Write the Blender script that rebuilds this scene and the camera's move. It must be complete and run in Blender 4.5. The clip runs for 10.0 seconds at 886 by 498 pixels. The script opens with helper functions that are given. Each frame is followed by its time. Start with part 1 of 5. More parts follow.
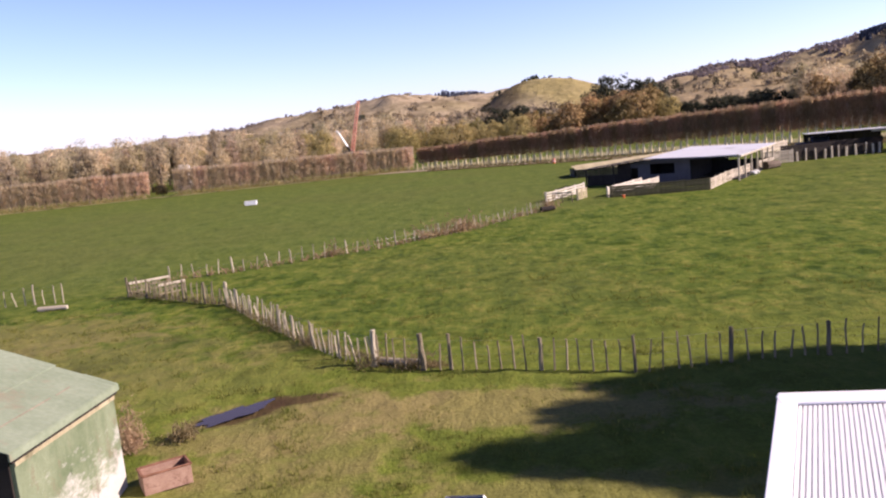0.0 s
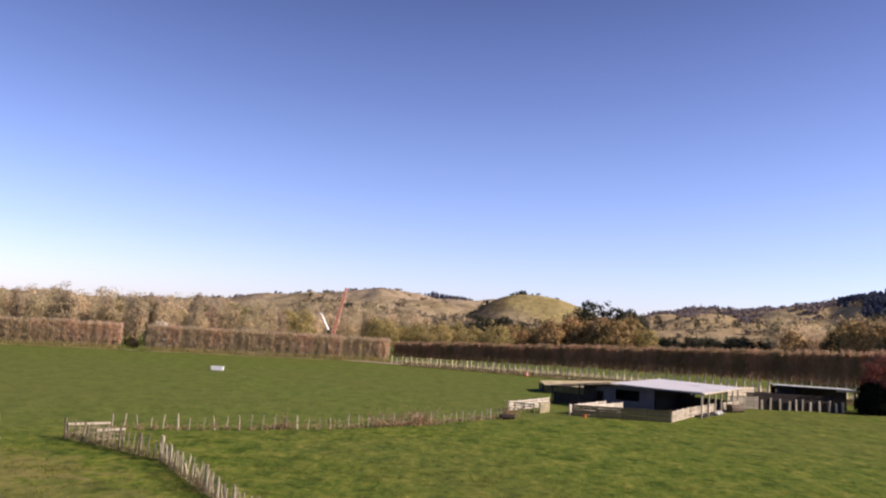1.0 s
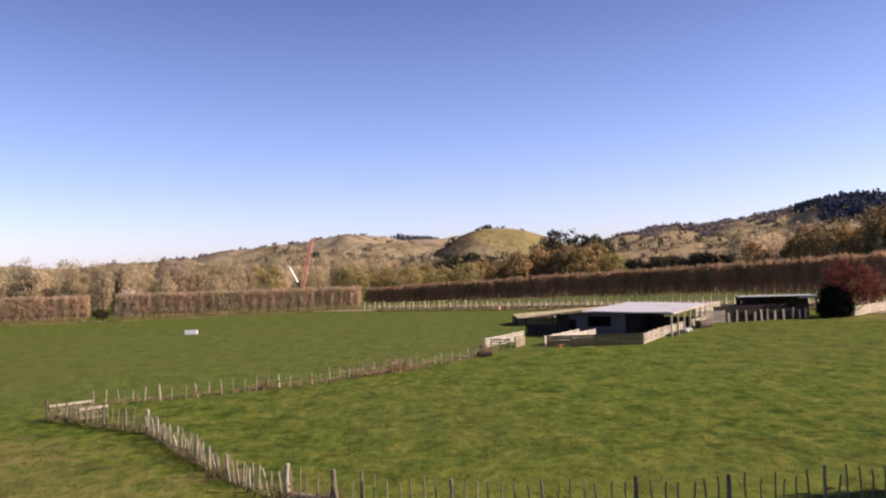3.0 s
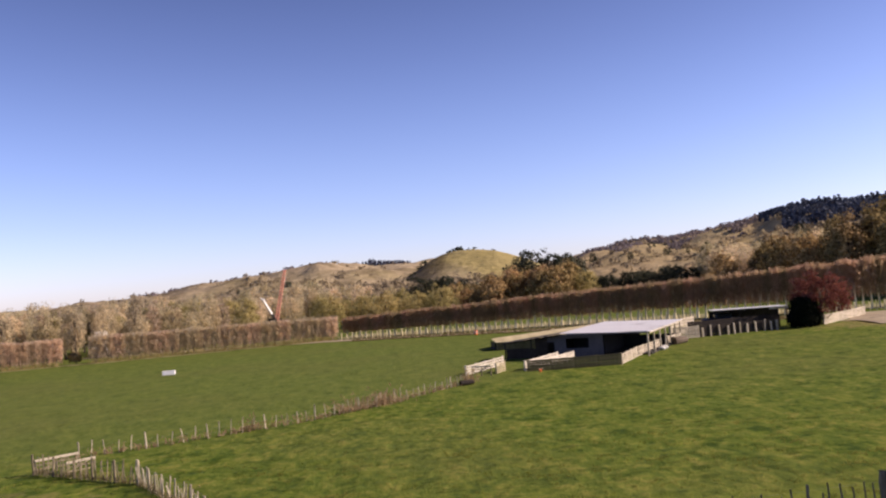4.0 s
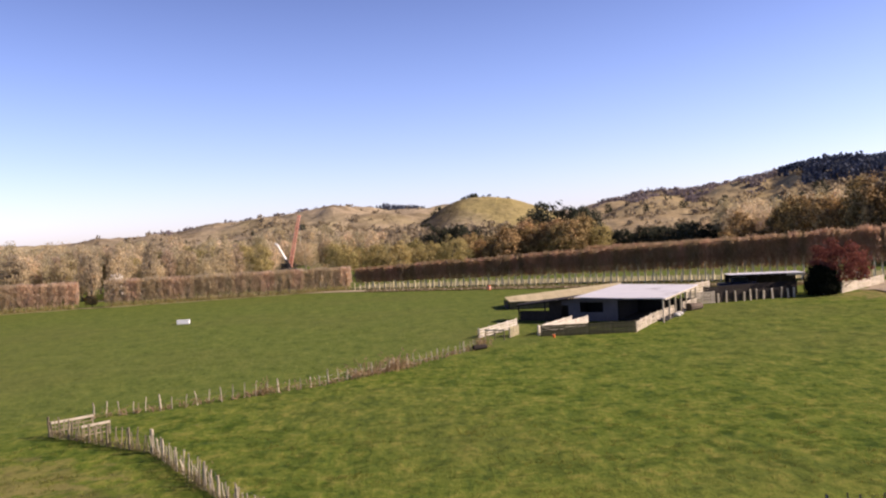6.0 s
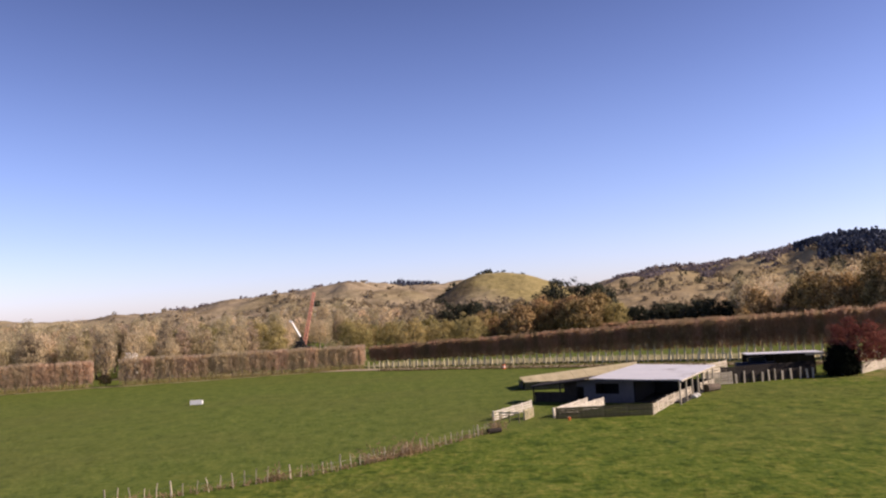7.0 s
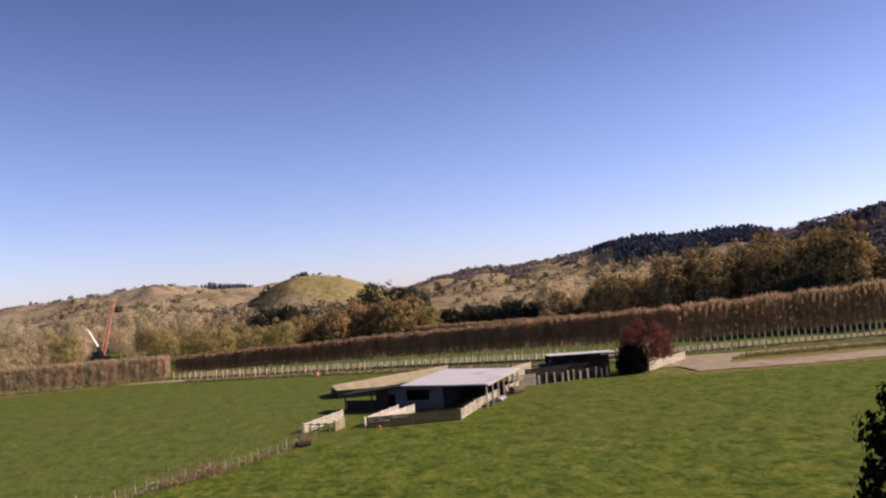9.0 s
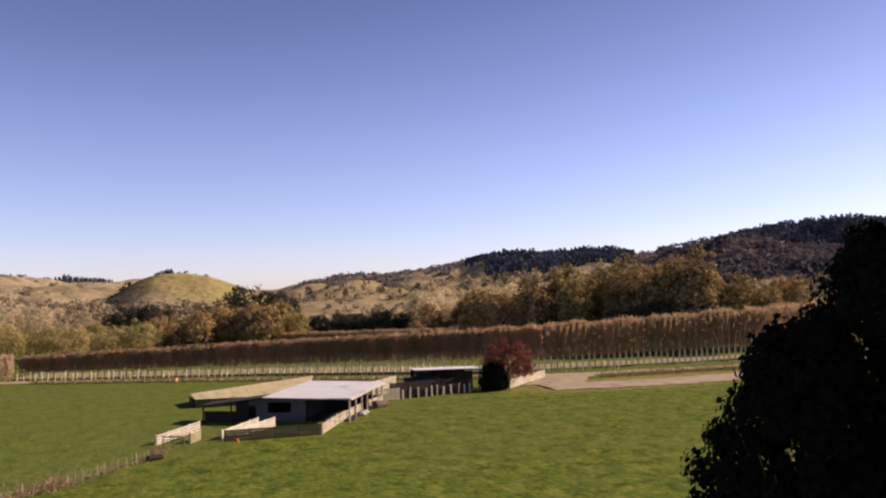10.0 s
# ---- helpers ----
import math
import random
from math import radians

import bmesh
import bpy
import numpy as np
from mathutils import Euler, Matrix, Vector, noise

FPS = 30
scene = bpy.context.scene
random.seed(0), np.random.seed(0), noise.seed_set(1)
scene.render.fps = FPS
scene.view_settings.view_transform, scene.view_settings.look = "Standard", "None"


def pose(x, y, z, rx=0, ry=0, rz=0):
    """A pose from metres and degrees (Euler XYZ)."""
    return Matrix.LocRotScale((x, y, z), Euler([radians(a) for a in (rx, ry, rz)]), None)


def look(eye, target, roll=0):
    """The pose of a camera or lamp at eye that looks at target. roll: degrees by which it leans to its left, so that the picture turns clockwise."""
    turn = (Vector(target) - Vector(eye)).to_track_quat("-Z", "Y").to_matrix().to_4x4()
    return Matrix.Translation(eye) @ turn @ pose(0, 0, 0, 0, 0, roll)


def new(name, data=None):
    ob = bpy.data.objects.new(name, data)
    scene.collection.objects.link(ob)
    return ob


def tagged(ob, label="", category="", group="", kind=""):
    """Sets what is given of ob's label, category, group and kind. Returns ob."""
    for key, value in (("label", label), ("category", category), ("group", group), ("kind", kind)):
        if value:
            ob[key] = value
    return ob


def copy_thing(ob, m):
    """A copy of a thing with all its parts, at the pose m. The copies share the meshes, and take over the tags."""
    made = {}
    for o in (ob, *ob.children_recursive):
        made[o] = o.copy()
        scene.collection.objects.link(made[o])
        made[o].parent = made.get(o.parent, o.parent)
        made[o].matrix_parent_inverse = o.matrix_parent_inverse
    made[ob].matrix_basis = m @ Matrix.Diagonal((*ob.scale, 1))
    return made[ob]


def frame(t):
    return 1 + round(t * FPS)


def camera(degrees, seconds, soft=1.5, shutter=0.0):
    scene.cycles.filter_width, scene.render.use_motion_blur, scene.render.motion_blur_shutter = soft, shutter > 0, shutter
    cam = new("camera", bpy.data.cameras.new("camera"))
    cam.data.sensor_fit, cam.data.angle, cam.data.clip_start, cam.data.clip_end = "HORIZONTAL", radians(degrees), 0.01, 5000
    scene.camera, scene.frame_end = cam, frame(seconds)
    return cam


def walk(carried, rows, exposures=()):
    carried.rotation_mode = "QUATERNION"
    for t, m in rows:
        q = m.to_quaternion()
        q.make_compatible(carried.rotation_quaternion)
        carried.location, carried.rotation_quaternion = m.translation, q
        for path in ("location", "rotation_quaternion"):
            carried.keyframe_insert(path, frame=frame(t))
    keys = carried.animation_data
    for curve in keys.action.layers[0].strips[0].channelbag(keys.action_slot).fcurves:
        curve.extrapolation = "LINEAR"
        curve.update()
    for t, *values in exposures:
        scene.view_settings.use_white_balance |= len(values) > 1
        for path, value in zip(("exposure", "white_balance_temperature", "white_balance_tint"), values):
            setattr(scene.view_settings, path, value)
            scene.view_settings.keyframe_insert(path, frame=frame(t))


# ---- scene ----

cam = camera(57.8, 10.0, soft=2.2)
PATH = [
    (0.0, pose(0.60, 1.95, 8.19, 81.29, 5.40, 0.65)),
    (0.2, pose(0.87, 1.84, 8.08, 85.13, 5.79, 0.99)),
    (0.3, pose(1.00, 1.79, 8.02, 87.93, 4.78, 1.10)),
    (0.4, pose(1.14, 1.73, 7.97, 89.64, 6.24, 1.14)),
    (0.5, pose(1.27, 1.68, 7.91, 89.29, 5.35, 1.32)),
    (0.6, pose(1.37, 1.54, 7.85, 88.86, 5.41, 1.40)),
    (0.7, pose(1.46, 1.40, 7.79, 89.97, 2.60, 1.37)),
    (0.8, pose(1.56, 1.25, 7.73, 92.58, 2.55, 0.97)),
    (1.0, pose(1.75, 0.97, 7.61, 95.58, -3.39, -0.36)),
    (1.2, pose(1.82, 0.76, 7.56, 97.91, -7.28, -1.60)),
    (1.5, pose(1.82, 0.72, 7.59, 93.86, -4.93, -2.49)),
    (1.8, pose(1.85, 0.72, 7.63, 91.82, -3.99, -2.50)),
    (1.9, pose(1.86, 0.72, 7.65, 91.22, -2.14, -2.55)),
    (2.0, pose(1.87, 0.72, 7.66, 92.79, -0.40, -2.50)),
    (2.1, pose(1.89, 0.70, 7.68, 92.31, -1.20, -2.57)),
    (2.2, pose(1.90, 0.69, 7.69, 91.48, -0.10, -2.56)),
    (3.3, pose(1.36, 0.86, 8.33, 91.07, 2.82, -3.30)),
    (3.4, pose(1.31, 0.77, 8.41, 90.49, 3.22, -3.62)),
    (3.5, pose(1.26, 0.69, 8.49, 90.21, 1.35, -3.73)),
    (3.6, pose(1.21, 0.56, 8.56, 91.82, 1.83, -4.07)),
    (3.7, pose(1.16, 0.43, 8.63, 92.22, 2.70, -4.17)),
    (3.8, pose(1.11, 0.30, 8.71, 91.94, 3.01, -4.37)),
    (3.9, pose(1.06, 0.17, 8.78, 92.16, 3.26, -4.54)),
    (4.0, pose(1.01, 0.04, 8.85, 92.74, 4.49, -4.58)),
    (4.1, pose(0.99, -0.02, 8.93, 92.10, 4.57, -4.72)),
    (4.2, pose(0.96, -0.08, 9.01, 91.82, 3.79, -5.01)),
    (4.3, pose(0.94, -0.15, 9.10, 91.98, 3.71, -5.33)),
    (4.4, pose(0.91, -0.21, 9.18, 93.07, 3.55, -5.40)),
    (4.5, pose(0.89, -0.27, 9.26, 93.38, 3.17, -5.27)),
    (4.6, pose(0.90, -0.24, 9.37, 91.80, 2.69, -4.90)),
    (4.7, pose(0.91, -0.21, 9.48, 91.16, 3.64, -4.61)),
    (4.8, pose(0.91, -0.18, 9.59, 92.21, 3.18, -4.30)),
    (4.9, pose(0.92, -0.15, 9.70, 92.72, 1.28, -4.18)),
    (5.0, pose(0.93, -0.12, 9.81, 92.76, 1.42, -4.09)),
    (5.1, pose(0.94, -0.04, 9.91, 92.31, 2.96, -3.90)),
    (5.2, pose(0.95, 0.05, 10.01, 90.64, 3.74, -3.71)),
    (6.3, pose(0.94, 0.88, 10.83, 88.82, 1.70, -3.42)),
    (6.4, pose(0.97, 0.82, 10.91, 89.17, 1.07, -3.37)),
    (6.5, pose(0.99, 0.77, 10.99, 90.79, 1.15, -3.16)),
    (6.6, pose(1.00, 0.69, 11.03, 92.86, 1.31, -3.20)),
    (6.7, pose(1.01, 0.62, 11.07, 93.56, 2.12, -3.00)),
    (6.8, pose(1.02, 0.54, 11.12, 92.24, 2.11, -2.87)),
    (6.9, pose(1.03, 0.47, 11.16, 92.49, 2.59, -2.64)),
    (7.0, pose(1.04, 0.39, 11.20, 94.23, 2.99, -2.59)),
    (7.1, pose(1.04, 0.38, 11.23, 94.79, 4.38, -2.90)),
    (7.2, pose(1.04, 0.36, 11.26, 93.32, 3.37, -2.89)),
    (7.3, pose(1.04, 0.35, 11.30, 92.69, 1.84, -3.05)),
    (7.4, pose(1.04, 0.33, 11.33, 93.19, 1.50, -3.25)),
    (7.5, pose(1.04, 0.32, 11.36, 94.38, 1.36, -3.22)),
    (7.6, pose(1.06, 0.37, 11.38, 94.16, 1.95, -3.26)),
    (7.7, pose(1.08, 0.42, 11.41, 92.21, 1.52, -3.05)),
    (7.8, pose(1.10, 0.47, 11.43, 91.06, 0.52, -2.82)),
    (7.9, pose(1.12, 0.52, 11.46, 92.16, 0.73, -2.79)),
    (8.0, pose(1.14, 0.57, 11.48, 93.20, 0.27, -2.79)),
    (8.1, pose(1.20, 0.62, 11.50, 93.54, 0.14, -3.73)),
    (8.2, pose(1.25, 0.68, 11.51, 93.33, 1.65, -4.52)),
    (8.3, pose(1.31, 0.73, 11.53, 93.67, 2.30, -5.68)),
    (8.5, pose(1.42, 0.84, 11.56, 95.61, 1.88, -8.62)),
    (9.0, pose(1.72, 0.78, 11.91, 93.58, 3.74, -15.59)),
    (9.5, pose(1.87, 0.42, 12.37, 94.91, 0.55, -22.07)),
    (10.0, pose(1.90, -0.00, 12.84, 93.68, 1.10, -24.69)),
]
walk(cam, PATH, [(0.0, 0.80, 6200, 31), (0.5, 0.82, 6400, 26), (1.0, 0.55, 6500, 25), (1.5, 0.15, 6500, 25), (2.0, 0.51, 6620, 26), (5.0, 0.47, 6640, 26), (6.5, 0.72, 6600, 26), (6.9, 0.48, 6580, 26), (7.5, 0.39, 6560, 25), (9.0, 0.32, 6700, 26), (9.6, 0.36, 7150, 27), (10.0, 0.42, 7250, 27)])

# ---- light ----
SUN_AZ, SUN_EL = 97.0, 30.0          # degrees clockwise from +y, and above the horizon
world = bpy.data.worlds.new("sky")
scene.world = world
world.use_nodes = True
wn = world.node_tree
sky = wn.nodes.new("ShaderNodeTexSky")
sky.sky_type = "NISHITA"
sky.sun_disc = False
sky.sun_elevation, sky.sun_rotation = radians(SUN_EL), radians(SUN_AZ)
sky.air_density, sky.dust_density, sky.ozone_density = 1.0, 0.5, 3.0
wn.nodes["Background"].inputs["Strength"].default_value = 0.10
# a clear winter sky: milky at the horizon, deepening quickly upwards
wtc = wn.nodes.new("ShaderNodeTexCoord")
wsp = wn.nodes.new("ShaderNodeSeparateXYZ")
wrp = wn.nodes.new("ShaderNodeValToRGB")
wrp.color_ramp.interpolation = "B_SPLINE"
wel = wrp.color_ramp.elements
wel.new(0.16), wel.new(0.32), wel.new(0.6)
for e, (p, c) in zip(wel, ((0.0, (0.57, 0.575, 0.74)), (0.10, (0.525, 0.525, 0.67)), (0.28, (0.395, 0.385, 0.50)), (0.50, (0.17, 0.165, 0.24)), (0.9, (0.035, 0.036, 0.055)))):
    e.position, e.color = p, (*c, 1)
wmx = wn.nodes.new("ShaderNodeMix")
wmx.data_type, wmx.blend_type = "RGBA", "MULTIPLY"
wmx.inputs["Factor"].default_value = 1.0
wn.links.new(wtc.outputs["Generated"], wsp.inputs["Vector"])
wn.links.new(wsp.outputs["Z"], wrp.inputs["Fac"])
wn.links.new(sky.outputs["Color"], wmx.inputs["A"])
wn.links.new(wrp.outputs["Color"], wmx.inputs["B"])
wgn = wn.nodes.new("ShaderNodeVectorMath")
wgn.operation = "SCALE"
wgn.inputs["Scale"].default_value = 2.1
wn.links.new(wmx.outputs["Result"], wgn.inputs[0])
wn.links.new(wgn.outputs["Vector"], wn.nodes["Background"].inputs["Color"])
sun = new("sun", bpy.data.lights.new("sun", "SUN"))
sun.data.energy, sun.data.angle, sun.data.color = 5.0, radians(0.6), (1.0, 0.88, 0.70)
sa, se = radians(SUN_AZ), radians(SUN_EL)
sun_way = Vector((math.sin(sa) * math.cos(se), math.cos(sa) * math.cos(se), math.sin(se)))
sun.matrix_world = look(sun_way * 100, (0, 0, 0))

# ---- materials ----


def ramp(nt, fac, stops):
    r = nt.nodes.new("ShaderNodeValToRGB")
    el = r.color_ramp.elements
    while len(el) < len(stops):
        el.new(0.5)
    for e, (p, c) in zip(el, stops):
        e.position, e.color = p, (*c, 1)
    nt.links.new(fac, r.inputs["Fac"])
    return r.outputs["Color"]


def noise_tex(nt, scale, detail=4, rough=0.6, stretch=(1, 1, 1), coords="Object", turn=0.0):
    tc = nt.nodes.new("ShaderNodeTexCoord")
    mp = nt.nodes.new("ShaderNodeMapping")
    mp.inputs["Scale"].default_value = stretch
    mp.inputs["Rotation"].default_value = (0, 0, turn)
    n = nt.nodes.new("ShaderNodeTexNoise")
    n.inputs["Scale"].default_value, n.inputs["Detail"].default_value, n.inputs["Roughness"].default_value = scale, detail, rough
    nt.links.new(tc.outputs[coords], mp.inputs["Vector"])
    nt.links.new(mp.outputs["Vector"], n.inputs["Vector"])
    return n.outputs["Fac"]


def mix(nt, fac, a, b, blend="MIX"):
    m = nt.nodes.new("ShaderNodeMix")
    m.data_type, m.blend_type = "RGBA", blend
    for s, v in ((m.inputs["Factor"], fac), (m.inputs["A"], a), (m.inputs["B"], b)):
        if isinstance(v, (int, float)):
            s.default_value = v
        elif isinstance(v, tuple):
            s.default_value = (*v, 1)
        else:
            nt.links.new(v, s)
    return m.outputs["Result"]


def math_node(nt, op, a, b=0.0):
    m = nt.nodes.new("ShaderNodeMath")
    m.operation = op
    for s, v in zip(m.inputs, (a, b)):
        if isinstance(v, (int, float)):
            s.default_value = v
        else:
            nt.links.new(v, s)
    return m.outputs[0]


def bump(nt, bsdf, height, strength=0.4, distance=0.02):
    b = nt.nodes.new("ShaderNodeBump")
    b.inputs["Strength"].default_value, b.inputs["Distance"].default_value = strength, distance
    nt.links.new(height, b.inputs["Height"])
    nt.links.new(b.outputs["Normal"], bsdf.inputs["Normal"])


def base_mat(name, rough=0.8, metal=0.0):
    m = bpy.data.materials.new(name)
    m.use_nodes = True
    b = m.node_tree.nodes["Principled BSDF"]
    b.inputs["Roughness"].default_value, b.inputs["Metallic"].default_value = rough, metal
    b.inputs["Specular IOR Level"].default_value = 0.25
    return m, m.node_tree, b


def surface(name, dark, light, scale=3.0, fine=25.0, rough=0.8, metal=0.0, stretch=(1, 1, 1), relief=0.3, stain=None, stain_at=0.6, vary=0.25):
    """Colour between dark and light by noise at two scales, an optional stain, variation from piece to piece, and relief."""
    m, nt, b = base_mat(name, rough, metal)
    n1, n2 = noise_tex(nt, scale, 4, 0.6, stretch), noise_tex(nt, fine, 3, 0.6, stretch)
    f = math_node(nt, "ADD", math_node(nt, "MULTIPLY", n1, 0.6), math_node(nt, "MULTIPLY", n2, 0.4))
    c = ramp(nt, f, [(0.33, dark), (0.67, light)])
    if stain:
        s = ramp(nt, noise_tex(nt, scale * 0.7, 6, 0.7), [(stain_at - 0.06, (0, 0, 0)), (stain_at + 0.06, (1, 1, 1))])
        c = mix(nt, s, c, stain)
    if vary:
        oi = nt.nodes.new("ShaderNodeObjectInfo")
        v = math_node(nt, "ADD", math_node(nt, "MULTIPLY", oi.outputs["Random"], vary), 1 - vary / 2)
        hs = nt.nodes.new("ShaderNodeHueSaturation")
        nt.links.new(v, hs.inputs["Value"])
        nt.links.new(c, hs.inputs["Color"])
        c = hs.outputs["Color"]
    nt.links.new(c, b.inputs["Base Color"])
    if relief:
        bump(nt, b, f, relief, 0.02)
    return m


def foliage(name, dark, light, through_light=0.35, vary=0.3, patch=0.25, leafy=0.36):
    """Leaves: colour by leaf and by tree, some light passing through."""
    m, nt, b = base_mat(name, 0.85)
    b.inputs["Specular IOR Level"].default_value = 0.06
    g = nt.nodes.new("ShaderNodeNewGeometry")
    n = noise_tex(nt, patch, 3, 0.6)
    f = math_node(nt, "ADD", math_node(nt, "MULTIPLY", g.outputs["Random Per Island"], leafy), math_node(nt, "MULTIPLY", n, 1 - leafy))
    c = ramp(nt, f, [(0.2, dark), (0.8, light)])
    oi = nt.nodes.new("ShaderNodeObjectInfo")
    hs = nt.nodes.new("ShaderNodeHueSaturation")
    nt.links.new(math_node(nt, "ADD", math_node(nt, "MULTIPLY", oi.outputs["Random"], vary * 2), 1 - vary), hs.inputs["Value"])
    nt.links.new(math_node(nt, "ADD", math_node(nt, "MULTIPLY", oi.outputs["Random"], -0.03), 0.515), hs.inputs["Hue"])
    nt.links.new(c, hs.inputs["Color"])
    nt.links.new(hs.outputs["Color"], b.inputs["Base Color"])
    t = nt.nodes.new("ShaderNodeBsdfTranslucent")
    nt.links.new(hs.outputs["Color"], t.inputs["Color"])
    mx = nt.nodes.new("ShaderNodeMixShader")
    mx.inputs["Fac"].default_value = through_light
    nt.links.new(b.outputs["BSDF"], mx.inputs[1])
    nt.links.new(t.outputs["BSDF"], mx.inputs[2])
    nt.links.new(mx.outputs["Shader"], nt.nodes["Material Output"].inputs["Surface"])
    return m


def blob_mask(nt, cx, cy, rx, ry, turn, scale=0.7, rag=1.5):
    """1 within a ragged ellipse on the ground, falling to 0 outside it."""
    tc = nt.nodes.new("ShaderNodeTexCoord")
    mp = nt.nodes.new("ShaderNodeMapping")
    mp.vector_type = "TEXTURE"
    mp.inputs["Location"].default_value = (cx, cy, 0)
    mp.inputs["Rotation"].default_value = (0, 0, radians(turn))
    mp.inputs["Scale"].default_value = (rx, ry, 1000)
    nt.links.new(tc.outputs["Object"], mp.inputs["Vector"])
    ln = nt.nodes.new("ShaderNodeVectorMath")
    ln.operation = "LENGTH"
    nt.links.new(mp.outputs["Vector"], ln.inputs[0])
    n = math_node(nt, "MULTIPLY", math_node(nt, "SUBTRACT", noise_tex(nt, scale, 5, 0.65), 0.5), rag * 2)
    d = math_node(nt, "ADD", ln.outputs["Value"], n)
    mr = nt.nodes.new("ShaderNodeMapRange")
    mr.inputs["From Min"].default_value, mr.inputs["From Max"].default_value = 1.15, 0.75
    nt.links.new(d, mr.inputs["Value"])
    return mr.outputs["Result"]


def ground_material():
    m, nt, b = base_mat("pasture", 0.95)
    b.inputs["Specular IOR Level"].default_value = 0.04
    big = noise_tex(nt, 0.035, 3, 0.5)
    mid = noise_tex(nt, 0.50, 4, 0.58, (1.2, 0.75, 1))
    clump = noise_tex(nt, 1.7, 4, 0.65, (1.2, 0.8, 1))
    fine = noise_tex(nt, 9.0, 4, 0.7)
    f = math_node(nt, "ADD", math_node(nt, "MULTIPLY", mid, 0.45), math_node(nt, "MULTIPLY", clump, 0.55))
    c = ramp(nt, f, [(0.37, (0.040, 0.072, 0.012)), (0.45, (0.078, 0.118, 0.017)), (0.53, (0.120, 0.154, 0.024)), (0.62, (0.195, 0.200, 0.044))])
    lush = ramp(nt, f, [(0.36, (0.066, 0.098, 0.020)), (0.52, (0.114, 0.148, 0.032)), (0.68, (0.160, 0.178, 0.046))])
    far = nt.nodes.new("ShaderNodeMapRange")
    tc = nt.nodes.new("ShaderNodeTexCoord")
    sp = nt.nodes.new("ShaderNodeSeparateXYZ")
    nt.links.new(tc.outputs["Object"], sp.inputs["Vector"])
    # the far paddock, past the cross fence, is longer, greener grass
    edge = math_node(nt, "SUBTRACT", sp.outputs["Y"], math_node(nt, "MULTIPLY", sp.outputs["X"], 0.75))
    far.inputs["From Min"].default_value, far.inputs["From Max"].default_value = 60, 72
    nt.links.new(edge, far.inputs["Value"])
    c = mix(nt, math_node(nt, "MULTIPLY", far.outputs["Result"], 0.85), c, lush)
    # rank dark tufts left by grazing
    tuft = ramp(nt, noise_tex(nt, 0.75, 3, 0.55, (0.8, 1.0, 1)), [(0.555, (0, 0, 0)), (0.625, (1, 1, 1))])
    c = mix(nt, math_node(nt, "MULTIPLY", tuft, math_node(nt, "SUBTRACT", 0.56, math_node(nt, "MULTIPLY", far.outputs["Result"], 0.5))), c, (0.026, 0.053, 0.005))
    dry = ramp(nt, big, [(0.46, (0, 0, 0)), (0.62, (1, 1, 1))])
    c = mix(nt, math_node(nt, "MULTIPLY", dry, 0.25), c, (0.136, 0.132, 0.044))
    # mown lawn round the house
    c = mix(nt, math_node(nt, "MULTIPLY", blob_mask(nt, 0, 22, 30, 10, 0, 0.2, 0.4), 0.45), c, (0.170, 0.200, 0.034))
    straw = (0.272, 0.216, 0.092)
    for cx, cy, rx, ry, tn, k in ((1.0, 24.3, 6.5, 1.7, -8, 0.6), (-5.0, 24.5, 4.0, 2.6, 10, 0.5), (-6, 19.5, 5, 2.5, 0, 0.35), (-21, 39, 7, 4, 0, 0.4),
                                  (2.0, 18.3, 6.0, 1.4, -5, 0.4), (84, 99, 26, 8, 0, 0.75), (-7.0, 33.0, 2.0, 1.2, 40, 0.3), (-9.5, 29.5, 6.0, 3.5, 15, 0.14), (-16, 32, 7, 6, 0, 0.26), (-4.5, 22.0, 3.5, 1.6, 0, 0.35)):
        c = mix(nt, math_node(nt, "MULTIPLY", blob_mask(nt, cx, cy, rx, ry, tn), k), c, straw)
    mud = (0.080, 0.050, 0.029)
    for cx, cy, rx, ry, tn in ((-6.7, 26.0, 1.9, 0.8, 35), (-4.9, 26.6, 1.3, 0.45, 5), (-1.5, 29.4, 1.6, 0.5, -20)):
        c = mix(nt, math_node(nt, "MULTIPLY", blob_mask(nt, cx, cy, rx, ry, tn, 1.6, 0.5), 0.85), c, mud)
    c = mix(nt, 0.55, c, ramp(nt, fine, [(0.3, (0.55, 0.55, 0.55)), (0.7, (1.35, 1.35, 1.3))]), "MULTIPLY")
    nt.links.new(c, b.inputs["Base Color"])
    h = math_node(nt, "ADD", math_node(nt, "MULTIPLY", clump, 0.7), math_node(nt, "MULTIPLY", fine, 0.3))
    bump(nt, b, h, 0.75, 0.18)
    return m


